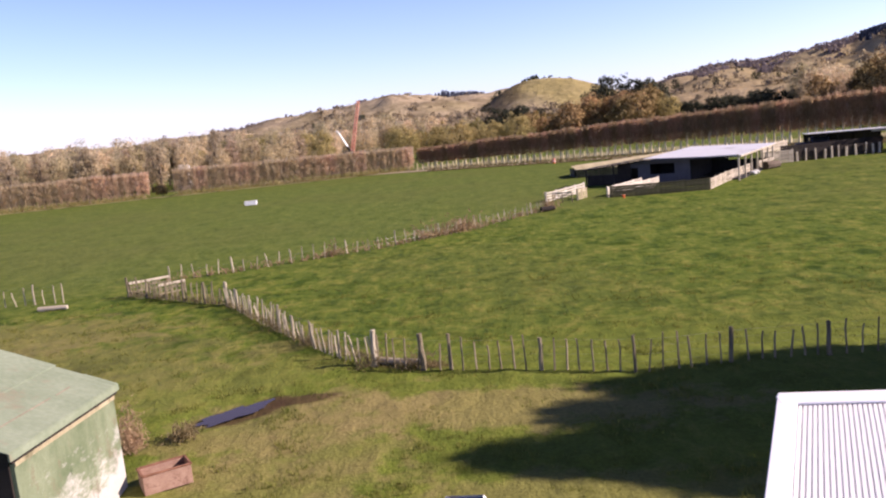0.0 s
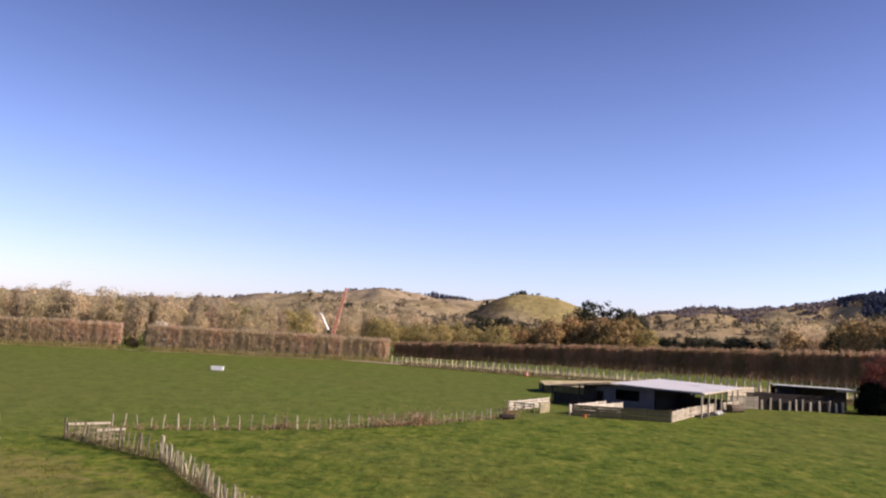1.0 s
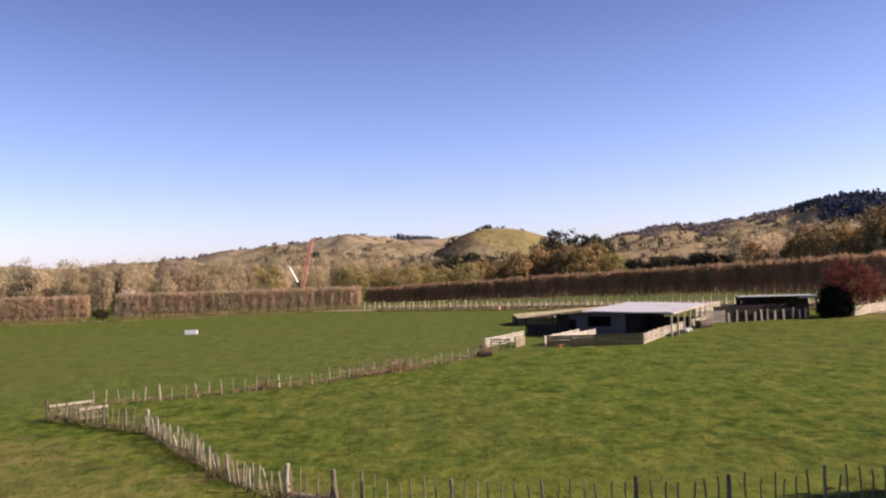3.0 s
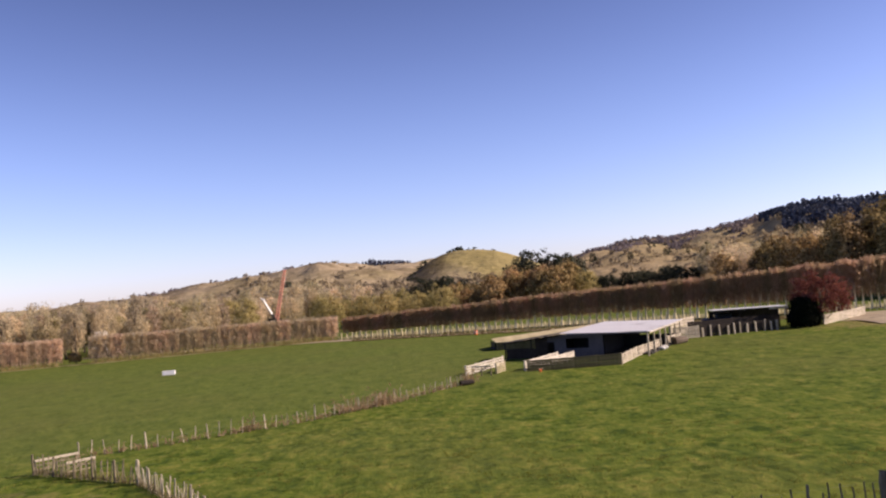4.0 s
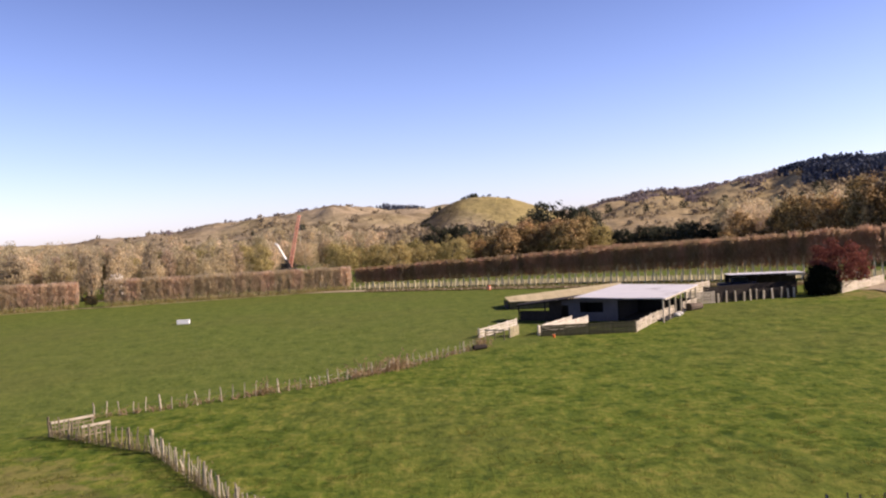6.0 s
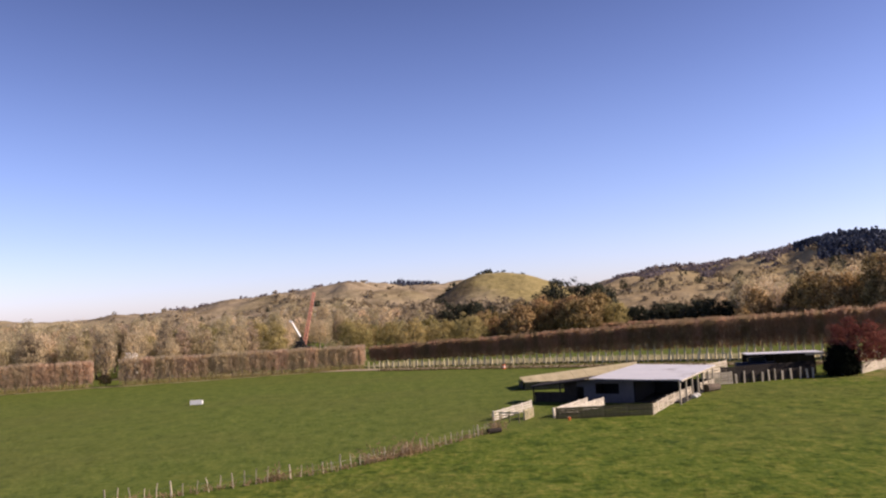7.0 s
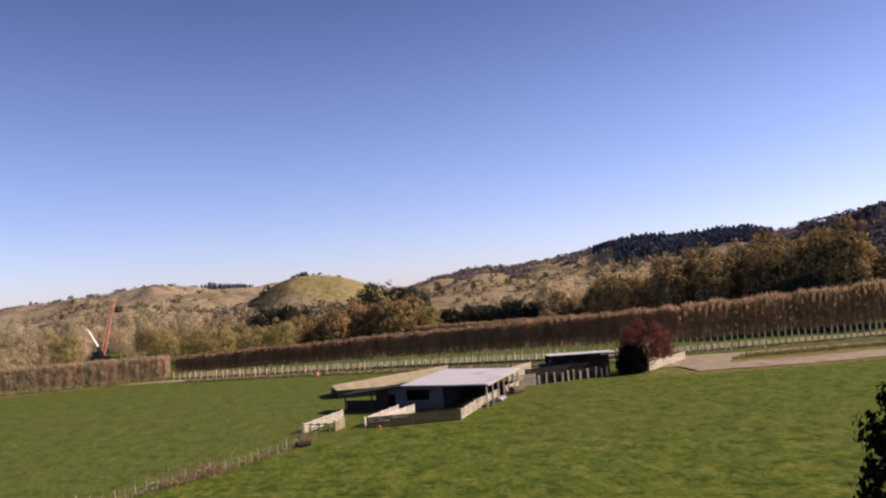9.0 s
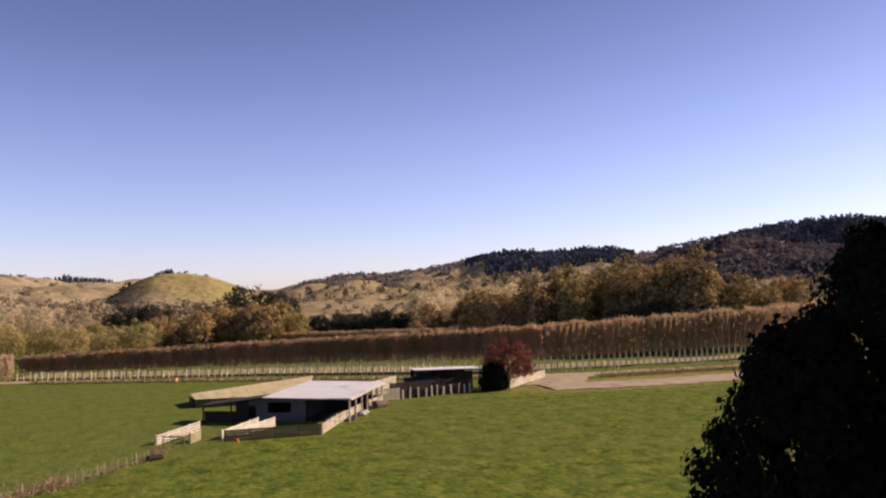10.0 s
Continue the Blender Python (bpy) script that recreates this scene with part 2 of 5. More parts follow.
def hill_material():
    m, nt, b = base_mat("hill_pasture", 0.95)
    b.inputs["Specular IOR Level"].default_value = 0.04
    f = math_node(nt, "ADD", math_node(nt, "MULTIPLY", noise_tex(nt, 0.011, 5, 0.6), 0.6), math_node(nt, "MULTIPLY", noise_tex(nt, 0.07, 5, 0.65), 0.4))
    # tans shifted towards blue-grey for the haze of distance
    c = ramp(nt, f, [(0.34, (0.245, 0.200, 0.138)), (0.48, (0.355, 0.292, 0.200)), (0.60, (0.435, 0.362, 0.250)), (0.72, (0.330, 0.295, 0.145))])
    scrub = ramp(nt, noise_tex(nt, 0.03, 6, 0.7), [(0.47, (0, 0, 0)), (0.60, (1, 1, 1))])
    c = mix(nt, math_node(nt, "MULTIPLY", scrub, 0.7), c, (0.160, 0.124, 0.076))
    green = ramp(nt, noise_tex(nt, 0.006, 4, 0.6), [(0.48, (0, 0, 0)), (0.62, (1, 1, 1))])
    c = mix(nt, math_node(nt, "MULTIPLY", green, 0.45), c, (0.248, 0.224, 0.096))
    c = mix(nt, math_node(nt, "MULTIPLY", blob_mask(nt, 330, 560, 250, 260, 0, 0.012, 0.7), 0.55), c, (0.40, 0.315, 0.175))
    # the round hill is grazed greener; its flank gully is a darker brown
    c = mix(nt, math_node(nt, "MULTIPLY", blob_mask(nt, 88, 640, 52, 150, 0, 0.02, 0.5), 0.78), c, (0.320, 0.272, 0.108))
    c = mix(nt, math_node(nt, "MULTIPLY", blob_mask(nt, 36, 610, 20, 90, -12, 0.03, 0.9), 0.7), c, (0.112, 0.084, 0.044))
    # dark purple-grey, haze in it, painted on the ground under the high woods
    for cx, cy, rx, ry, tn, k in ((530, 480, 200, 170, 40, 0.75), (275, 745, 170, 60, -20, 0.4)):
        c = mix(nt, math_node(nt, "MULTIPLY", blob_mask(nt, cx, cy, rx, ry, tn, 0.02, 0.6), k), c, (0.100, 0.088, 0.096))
    tuft = ramp(nt, noise_tex(nt, 0.16, 5, 0.7), [(0.36, (0.62, 0.60, 0.56)), (0.62, (1.15, 1.13, 1.08))])
    c = mix(nt, 0.55, c, tuft, "MULTIPLY")
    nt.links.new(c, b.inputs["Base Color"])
    bump(nt, b, noise_tex(nt, 0.09, 5, 0.65), 0.7, 4.0)
    return m


M_GROUND, M_HILL = ground_material(), hill_material()
M_GRASS = foliage("grass_blades", (0.10, 0.14, 0.025), (0.30, 0.29, 0.075), 0.5, 0.0, 0.5)
M_POST = surface("weathered_post", (0.25, 0.215, 0.15), (0.56, 0.495, 0.37), 2.0, 30, 0.9, 0, (4, 4, 0.6), 0.5, vary=0.5)
M_POSTDARK = surface("dark_weathered_post", (0.10, 0.082, 0.050), (0.36, 0.305, 0.205), 2.0, 30, 0.9, 0, (4, 4, 0.6), 0.5, vary=0.5)
M_RAIL = surface("pale_rail_timber", (0.323, 0.275, 0.199), (0.589, 0.532, 0.418), 1.5, 30, 0.85, 0, (1, 1, 1), 0.4, (0.247, 0.209, 0.152), 0.62, 0.3)
M_WHITERAIL = surface("bleached_pale_boards", (0.40, 0.36, 0.29), (0.66, 0.61, 0.51), 1.5, 30, 0.85, 0, (1, 1, 1), 0.4, (0.36, 0.32, 0.25), 0.64, 0.25)
# near-black timber, used also where boards should look shaded
M_DARKWOOD = surface("near_black_timber", (0.018, 0.014, 0.012), (0.045, 0.036, 0.030), 2.0, 25, 0.9, 0, (1, 1, 1), 0.4)
M_WIRE = surface("galvanised_wire", (0.25, 0.25, 0.25), (0.4, 0.4, 0.4), 5, 40, 0.5, 0.8, (1, 1, 1), 0)
M_WHITEROOF = surface("white_roof_steel", (0.78, 0.79, 0.80), (0.86, 0.86, 0.86), 0.6, 12, 0.45, 0, (1, 1, 1), 0.05, vary=0)
M_ZINC = surface("dull_zinc_roof", (0.68, 0.69, 0.71), (0.82, 0.82, 0.82), 0.35, 6, 0.5, 0.15, (1, 1, 1), 0.1, (0.46, 0.45, 0.44), 0.62, 0)
M_BARNWALL = surface("blue_grey_barn_wall", (0.066, 0.064, 0.074), (0.118, 0.112, 0.124), 0.5, 8, 0.8, 0, (1, 1, 0.5), 0.15, (0.09, 0.09, 0.10), 0.64, 0)
def peeling(name, green, light, bare, grime):
    """Old paint: faded green, chalky white patches, bare timber and brown grime with shapes of their own."""
    m, nt, b = base_mat(name, 0.85)
    base = ramp(nt, noise_tex(nt, 1.4, 5, 0.65, (1, 1, 0.6)), [(0.32, green), (0.66, light)])
    tc, sp = nt.nodes.new("ShaderNodeTexCoord"), nt.nodes.new("ShaderNodeSeparateXYZ")
    nt.links.new(tc.outputs["Object"], sp.inputs["Vector"])
    # the splashed foot of the wall has lost most of its green coat
    foot = math_node(nt, "MULTIPLY", math_node(nt, "SUBTRACT", 1.45, sp.outputs["Z"]), 0.19)
    w = ramp(nt, math_node(nt, "ADD", noise_tex(nt, 1.1, 6, 0.75, (1, 0.8, 1.7)), foot), [(0.50, (0, 0, 0)), (0.66, (1, 1, 1))])
    c = mix(nt, math_node(nt, "MULTIPLY", w, 0.85), base, bare)
    g = ramp(nt, noise_tex(nt, 2.3, 6, 0.75, (1, 1, 0.5)), [(0.55, (0, 0, 0)), (0.66, (1, 1, 1))])
    c = mix(nt, math_node(nt, "MULTIPLY", g, 0.7), c, grime)
    fine = noise_tex(nt, 22, 4, 0.7)
    c = mix(nt, 0.5, c, ramp(nt, fine, [(0.3, (0.75, 0.75, 0.75)), (0.7, (1.12, 1.12, 1.12))]), "MULTIPLY")
    nt.links.new(c, b.inputs["Base Color"])
    bump(nt, b, fine, 0.35, 0.02)
    return m


M_PEEL = peeling("flaking_green_and_white_paint", (0.114, 0.152, 0.080), (0.228, 0.266, 0.167), (0.56, 0.54, 0.50), (0.182, 0.152, 0.099))
M_BINPALE = surface("pale_worn_rust", (0.258, 0.152, 0.110), (0.410, 0.274, 0.205), 4, 30, 0.85, 0, (1, 1, 1), 0.2, (0.152, 0.076, 0.053), 0.62, 0)
M_GREENROOF = surface("faded_green_roof_paint", (0.175, 0.220, 0.141), (0.274, 0.319, 0.228), 0.8, 9, 0.75, 0, (1, 1, 1), 0.15, (0.228, 0.190, 0.129), 0.60, 0)
M_GREENWALL = surface("peeling_green_wall_paint", (0.114, 0.160, 0.087), (0.198, 0.236, 0.152), 1.0, 10, 0.8, 0, (1, 1, 0.5), 0.2, (0.395, 0.395, 0.357), 0.56, 0)
M_RUST = surface("rusted_steel", (0.13, 0.055, 0.030), (0.34, 0.17, 0.11), 3, 30, 0.85, 0.1, (1, 1, 1), 0.3, (0.42, 0.27, 0.20), 0.6, 0)
M_CONCRETE = surface("pale_concrete", (0.50, 0.49, 0.46), (0.72, 0.71, 0.68), 1.5, 20, 0.85, 0, (1, 1, 1), 0.2, vary=0)
M_WHITE = surface("white_paint", (0.78, 0.78, 0.77), (0.88, 0.88, 0.87), 2, 20, 0.5, 0, (1, 1, 1), 0.05, vary=0)
# black of the crane, and painted shade inside the barn bay
M_BLACK = surface("black_and_bay_shade", (0.012, 0.012, 0.013), (0.030, 0.030, 0.032), 2, 20, 0.9, 0, (1, 1, 1), 0.1, vary=0)
M_GRAVEL = surface("pale_gravel", (0.270, 0.217, 0.146), (0.405, 0.335, 0.232), 0.4, 14, 0.95, 0, (1, 1, 1), 0.5, (0.152, 0.129, 0.099), 0.6, 0)
M_ORANGE = surface("orange_plastic", (0.75, 0.16, 0.04), (0.90, 0.24, 0.07), 4, 20, 0.5, 0, (1, 1, 1), 0.05, vary=0)
M_REDPAINT = surface("faded_red_crane_paint", (0.66, 0.27, 0.18), (0.80, 0.41, 0.30), 1.0, 12, 0.6, 0, (1, 1, 1), 0.05, vary=0)
M_BLUEPAINT = surface("dark_blue_car_paint", (0.018, 0.030, 0.065), (0.030, 0.045, 0.090), 1.5, 20, 0.3, 0.2, (1, 1, 1), 0, vary=0)
M_RUBBER = surface("black_rubber", (0.015, 0.015, 0.015), (0.035, 0.034, 0.033), 4, 30, 0.85, 0, (1, 1, 1), 0.2, vary=0)
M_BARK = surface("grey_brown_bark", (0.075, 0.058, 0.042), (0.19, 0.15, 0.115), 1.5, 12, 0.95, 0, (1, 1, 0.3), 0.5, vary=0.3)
# lighter copy of the bark, a sunlit tone put into the colour
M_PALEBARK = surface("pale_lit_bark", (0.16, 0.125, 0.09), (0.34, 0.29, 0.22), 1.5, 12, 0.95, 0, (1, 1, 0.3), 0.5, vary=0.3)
# moss colour, taken darker for the shade on these board faces
M_MOSSY = surface("mossy_boards_with_shade_painted", (0.070, 0.062, 0.028), (0.175, 0.150, 0.078), 1.5, 20, 0.9, 0, (1, 1, 1), 0.4, vary=0.3)
M_DARKROOF = surface("dark_rusted_roof", (0.035, 0.032, 0.032), (0.085, 0.075, 0.070), 1.0, 12, 0.8, 0, (1, 1, 1), 0.2, vary=0)
M_STRAW = surface("rough_green_verge", (0.179, 0.171, 0.072), (0.342, 0.304, 0.167), 0.3, 4, 0.95, 0, (1, 1, 1), 0.6, (0.152, 0.160, 0.068), 0.6, 0)
M_LICHEN = surface("lichened_grey_boards", (0.266, 0.228, 0.133), (0.494, 0.437, 0.285), 1.2, 18, 0.9, 0, (1, 1, 1), 0.4, (0.114, 0.109, 0.057), 0.58, 0.4)
M_PALESHEET = surface("pale_lichened_roof_sheet", (0.37, 0.31, 0.17), (0.60, 0.52, 0.32), 0.5, 9, 0.9, 0, (1, 1, 1), 0.2, (0.27, 0.22, 0.12), 0.62, 0.12)
# sunlight put into the colour; the stems stand in the hedge's shade
M_STEM = surface("stems_with_sun_painted", (0.62, 0.52, 0.29), (0.84, 0.75, 0.48), 1.5, 12, 0.95, 0, (1, 1, 0.3), 0.4, vary=0.3)
M_LOG = surface("bleached_log", (0.285, 0.242, 0.180), (0.522, 0.456, 0.361), 2, 20, 0.9, 0, (1, 1, 1), 0.4, vary=0.2)

F_HEDGE = foliage("brown_hedge_twigs", (0.31, 0.222, 0.145), (0.66, 0.48, 0.305), 0.66, 0.2, 0.5)
F_HEDGE_L = foliage("warm_brown_hedge_twigs", (0.55, 0.435, 0.305), (0.81, 0.675, 0.49), 0.68, 0.10, 0.5, 0.3)
F_TAN = foliage("tan_winter_twigs", (0.42, 0.345, 0.215), (0.80, 0.675, 0.43), 0.52, 0.24)
F_TWIG = foliage("grey_brown_twigs", (0.27, 0.215, 0.15), (0.62, 0.51, 0.35), 0.48, 0.26)
F_OLIVE = foliage("olive_gold_leaves", (0.23, 0.195, 0.075), (0.55, 0.465, 0.20), 0.40, 0.28)
F_BROWN = foliage("brown_gold_leaves", (0.095, 0.064, 0.030), (0.56, 0.41, 0.185), 0.28, 0.36, 0.30, 0.42)
F_DARK = foliage("dark_evergreen_leaves", (0.028, 0.034, 0.024), (0.090, 0.094, 0.060), 0.18, 0.3)
# leaves coloured almost black, standing in for their backlit shade
F_NEAR = foliage("cypress_leaves_with_shade_painted", (0.003, 0.004, 0.002), (0.010, 0.013, 0.006), 0.04, 0.1, 0.8)
F_RED = foliage("dark_red_leaves", (0.085, 0.026, 0.024), (0.36, 0.115, 0.098), 0.45, 0.1)
# scrub brown with a little blue mixed in for haze
F_SCRUB = foliage("hill_scrub_leaves", (0.240, 0.185, 0.125), (0.410, 0.328, 0.226), 0.55, 0.0, 0.02)
# needles made bluer and lighter to paint the distance haze
F_PINE = foliage("pine_needles_with_haze_painted", (0.055, 0.064, 0.090), (0.115, 0.132, 0.175), 0.12, 0.1, 0.02)
F_STRAW = foliage("bleached_straw", (0.320, 0.224, 0.128), (0.560, 0.432, 0.272), 0.4, 0.1, 1.0)
# tree brown greyed slightly for haze
F_HILLTREE = foliage("brown_hill_trees", (0.15, 0.118, 0.084), (0.35, 0.28, 0.19), 0.3, 0.0, 0.02)
# ridge and wood colours below carry a purple haze tint
F_RIDGE = foliage("ridge_scrub_with_haze_painted", (0.150, 0.130, 0.135), (0.270, 0.230, 0.225), 0.35, 0.0, 0.02)
F_WOOD = foliage("winter_wood_with_haze_painted", (0.072, 0.067, 0.085), (0.150, 0.130, 0.138), 0.3, 0.0, 0.02)
F_RANK = foliage("pale_rank_grass", (0.20, 0.19, 0.065), (0.50, 0.43, 0.19), 0.4, 0.1, 0.6)
F_WEED = foliage("dead_weed_stems", (0.235, 0.168, 0.092), (0.450, 0.345, 0.195), 0.45, 0.2, 1.0)


def puddle_material():
    m, nt, b = base_mat("still_water", 0.12)
    b.inputs["Base Color"].default_value = (0.060, 0.045, 0.040, 1)
    b.inputs["Specular IOR Level"].default_value = 0.22
    bump(nt, b, noise_tex(nt, 3.0, 2), 0.05, 0.01)
    return m


def glass_material():
    m, nt, b = base_mat("dark_window_glass", 0.08)
    b.inputs["Base Color"].default_value = (0.02, 0.022, 0.025, 1)
    b.inputs["Specular IOR Level"].default_value = 0.6
    return m


M_WATER, M_GLASS = puddle_material(), glass_material()

# ---- mesh helpers ----


def mesh_of(name, bm, material, smooth=False):
    me = bpy.data.meshes.new(name)
    bm.to_mesh(me)
    bm.free()
    me.materials.append(material)
    if smooth:
        me.polygons.foreach_set("use_smooth", [True] * len(me.polygons))
    return me


def part(name, bm, material, parent=None, label="", smooth=False):
    """One mesh object, under a thing or a part of it if parent is given. bm: a bmesh or a mesh."""
    me = bm if isinstance(bm, bpy.types.Mesh) else mesh_of(name, bm, material, smooth)
    ob = new(name, me)
    ob.parent = parent
    return tagged(ob, label)


def empty(name, m, label, category, group="", kind=""):
    ob = new(name)
    ob.empty_display_size = 0.2
    ob.matrix_basis = m
    return tagged(ob, label, category, group, kind)


def box(bm, size, m=Matrix(), bevel=0.0):
    r = bmesh.ops.create_cube(bm, size=1.0, matrix=m @ Matrix.Diagonal((*size, 1)))
    if bevel:
        es = list({e for v in r["verts"] for e in v.link_edges})
        bmesh.ops.bevel(bm, geom=es, offset=bevel, segments=1, affect="EDGES")


def tube(bm, a, b, r1, r2=None, n=7):
    """A tapered round bar from a to b."""
    a, b = Vector(a), Vector(b)
    d = b - a
    m = Matrix.Translation((a + b) / 2) @ d.to_track_quat("Z", "Y").to_matrix().to_4x4()
    bmesh.ops.create_cone(bm, cap_ends=True, segments=n, radius1=r1, radius2=r1 if r2 is None else r2, depth=d.length, matrix=m)


def from_arrays(name, verts, faces, material, smooth=False):
    me = bpy.data.meshes.new(name)
    me.from_pydata(verts.tolist(), [], faces.tolist())
    me.materials.append(material)
    if smooth:
        me.polygons.foreach_set("use_smooth", [True] * len(me.polygons))
    return me


def cards(centres, size, rng, tall=1.0, out=None):
    """Small bent leaves (two triangles each) at the centres; they face the ways in out, or any way."""
    n = len(centres)
    a = rng.normal(size=(n, 3))
    if tall > 1.5:
        a[:, 2] = np.abs(a[:, 2]) * tall
    if out is None:
        b = np.cross(a, rng.normal(size=(n, 3)))
    else:
        face = out + rng.normal(0, 0.38, (n, 3))
        b = np.cross(face, a)
        a = np.cross(b, face)
    a /= np.linalg.norm(a, axis=1)[:, None] + 1e-9
    b /= np.linalg.norm(b, axis=1)[:, None] + 1e-9
    s = size * rng.uniform(0.6, 1.4, (n, 1))
    a, b = a * s * tall, b * s * (1.0 if tall <= 1.5 else 0.35 if out is None else 0.6)
    c = np.cross(a, b)
    c /= np.linalg.norm(c, axis=1)[:, None] + 1e-9
    v = np.stack([centres - a * 0.5, centres + b * 0.5 + c * s * 0.15, centres + a * 0.5, centres - b * 0.5 + c * s * 0.15], 1).reshape(-1, 3)
    i = np.arange(n)[:, None] * 4
    return v, np.concatenate([i + [0, 1, 2], i + [0, 2, 3]])


def crown_points(rng, n_clump, n_leaf, centre, radii, clump, low=-0.75):
    """Leaf places in clumps that fill the outer part of an uneven ellipsoid, and the way each leaf faces."""
    out, ways = [], []
    for _ in range(n_clump):
        while True:
            d = rng.normal(size=3)
            d /= np.linalg.norm(d)
            if d[2] > low:
                break
        k = rng.uniform(0.45, 1.0) ** 0.5 * rng.uniform(0.82, 1.12)
        c = np.array(centre) + d * k * np.array(radii)
        r = clump * rng.uniform(0.6, 1.3)
        q = rng.normal(size=(n_leaf, 3))
        q /= np.linalg.norm(q, axis=1)[:, None]
        out.append(c + q * r * rng.uniform(0.3, 1.0, (n_leaf, 1)) ** 0.5 * np.array([1, 1, 0.8]))
        ways.append(q * 0.75 + d * 0.6)
    return np.concatenate(out), np.concatenate(ways)


def tree(name, m, label, height, radius, leaf_mat, seed, trunk_frac=0.3, n_clump=46, n_leaf=34, leaf=0.45, clump=1.1, bark=None, shape=(1, 1), category="tree", group="", tall=1.0):
    rng = np.random.default_rng(seed)
    ob = empty(name, m, label, category, group)
    bm = bmesh.new()
    th = height * trunk_frac
    tr = 0.022 * height + 0.05
    tube(bm, (0, 0, -0.2), (0.15, 0.05, th), tr, tr * 0.7, 8)
    tube(bm, (0.15, 0.05, th), (rng.uniform(-0.4, 0.4), rng.uniform(-0.4, 0.4), height * 0.85), tr * 0.7, tr * 0.12, 7)
    for k in range(9):
        a = k * 2.4 + rng.uniform(-0.3, 0.3)
        z0 = th * rng.uniform(0.8, 1.0) + (height - th) * k * 0.07
        z1 = min(height * 0.93, z0 + height * rng.uniform(0.18, 0.32))
        r = radius * rng.uniform(0.55, 0.9) * (1 - 0.04 * k)
        tube(bm, (0.1, 0.05, z0), (r * math.cos(a), r * math.sin(a), z1), tr * 0.4, tr * 0.08, 5)
    part("trunk", bm, bark or M_BARK, ob)
    cz = th * 0.75 + (height - th * 0.75) / 2
    pts, ways = crown_points(rng, n_clump, n_leaf, (0, 0, cz), (radius * 0.9, radius * 0.9, (height - th * 0.75) / 2 * 0.95), clump, -1.0 if category == "bush" else -0.8)
    if shape != (1, 1):
        u = np.clip(pts[:, 2] / height, 0, 1)
        k = np.interp(u, [0, 0.35, 1], [shape[0], 1.0, shape[1]])
        pts[:, :2] *= k[:, None]
    high = pts[:, 2] > 0.3
    v, f = cards(pts[high], leaf, rng, tall, ways[high])
    part("crown", from_arrays("crown", v, f, leaf_mat), leaf_mat, ob)
    return ob


def pts_along(line, step):
    """Points every step metres along a plan polyline, with the way it runs."""
    out, carry = [], 0.0
    for (x0, y0), (x1, y1) in zip(line, line[1:]):
        d = Vector((x1 - x0, y1 - y0))
        n = d.length
        s = carry
        while s < n:
            out.append((x0 + d.x * s / n, y0 + d.y * s / n, math.atan2(d.y, d.x)))
            s += step
        carry = s - n
    return out


# ---- ground, hills, track ----
def ground_height(x, y):
    """Lumpy grazed turf near by, flat further off, and a hollow for the puddle."""
    r = math.hypot(x, y)
    if r > 230:
        return 0.0
    k = 1.0 if r < 110 else (230 - r) / 120
    n = noise.noise((x * 0.8, y * 1.0, 3.0))
    z = k * (0.075 * n * abs(n) * 2.0 + 0.05 * noise.noise((x * 2.1, y * 2.6, 7.0)) + 0.06 * noise.noise((x * 0.22, y * 0.22, 5.0)))
    return z - 0.16 * math.exp(-((x + 6.95) ** 2 + (y - 26.0) ** 2) / 2.2)


def ground():
    rad = np.concatenate([[0, 4, 8, 11], np.arange(13, 60, 0.42), np.arange(60, 118, 0.9), np.geomspace(119, 4500, 40)])
    ang = np.radians(np.concatenate([np.arange(-46, 50, 0.36), np.arange(58, 312, 4.0)]))
    na = len(ang)
    v = [(0.0, 0.0, 0.0)]
    for r in rad[1:]:
        for a in ang:
            x, y = r * math.sin(a), r * math.cos(a)
            v.append((x, y, ground_height(x, y)))
    faces = [(0, 1 + (k + 1) % na, 1 + k) for k in range(na)]
    for j in range(len(rad) - 2):
        o, p = 1 + j * na, 1 + (j + 1) * na
        faces += [(o + k, o + (k + 1) % na, p + (k + 1) % na, p + k) for k in range(na)]
    me = bpy.data.meshes.new("ground")
    me.from_pydata(v, [], faces)
    me.materials.append(M_GROUND)
    me.polygons.foreach_set("use_smooth", [True] * len(me.polygons))
    tagged(new("ground", me), "uneven green pasture with straw-coloured patches", "ground", kind="structure")


ground()

# ridge line: azimuth (degrees clockwise from +y), rise over the horizon (degrees), distance
RIDGE_AZ = [-100, -45, -26, -22.8, -18, -15.5, -12.3, -10, -7, -4, -1.9, 1.6, 3.1, 6, 9.0, 11, 12.7, 15, 17.5, 20.7, 24, 26, 27.5, 32, 38, 41, 45.4, 51.5, 60, 80, 120]
RIDGE_EL = [0.7, 0.6, 0.66, 0.55, 0.8, 1.0, 1.35, 1.65, 1.93, 2.3, 2.05, 1.9, 1.95, 1.95, 1.75, 1.3, 1.1, 1.75, 2.1, 2.1, 2.4, 2.7, 3.1, 2.9, 3.2, 3.5, 4.05, 4.4, 4.6, 4.0, 3.0]
HILL_EYE = 9.5


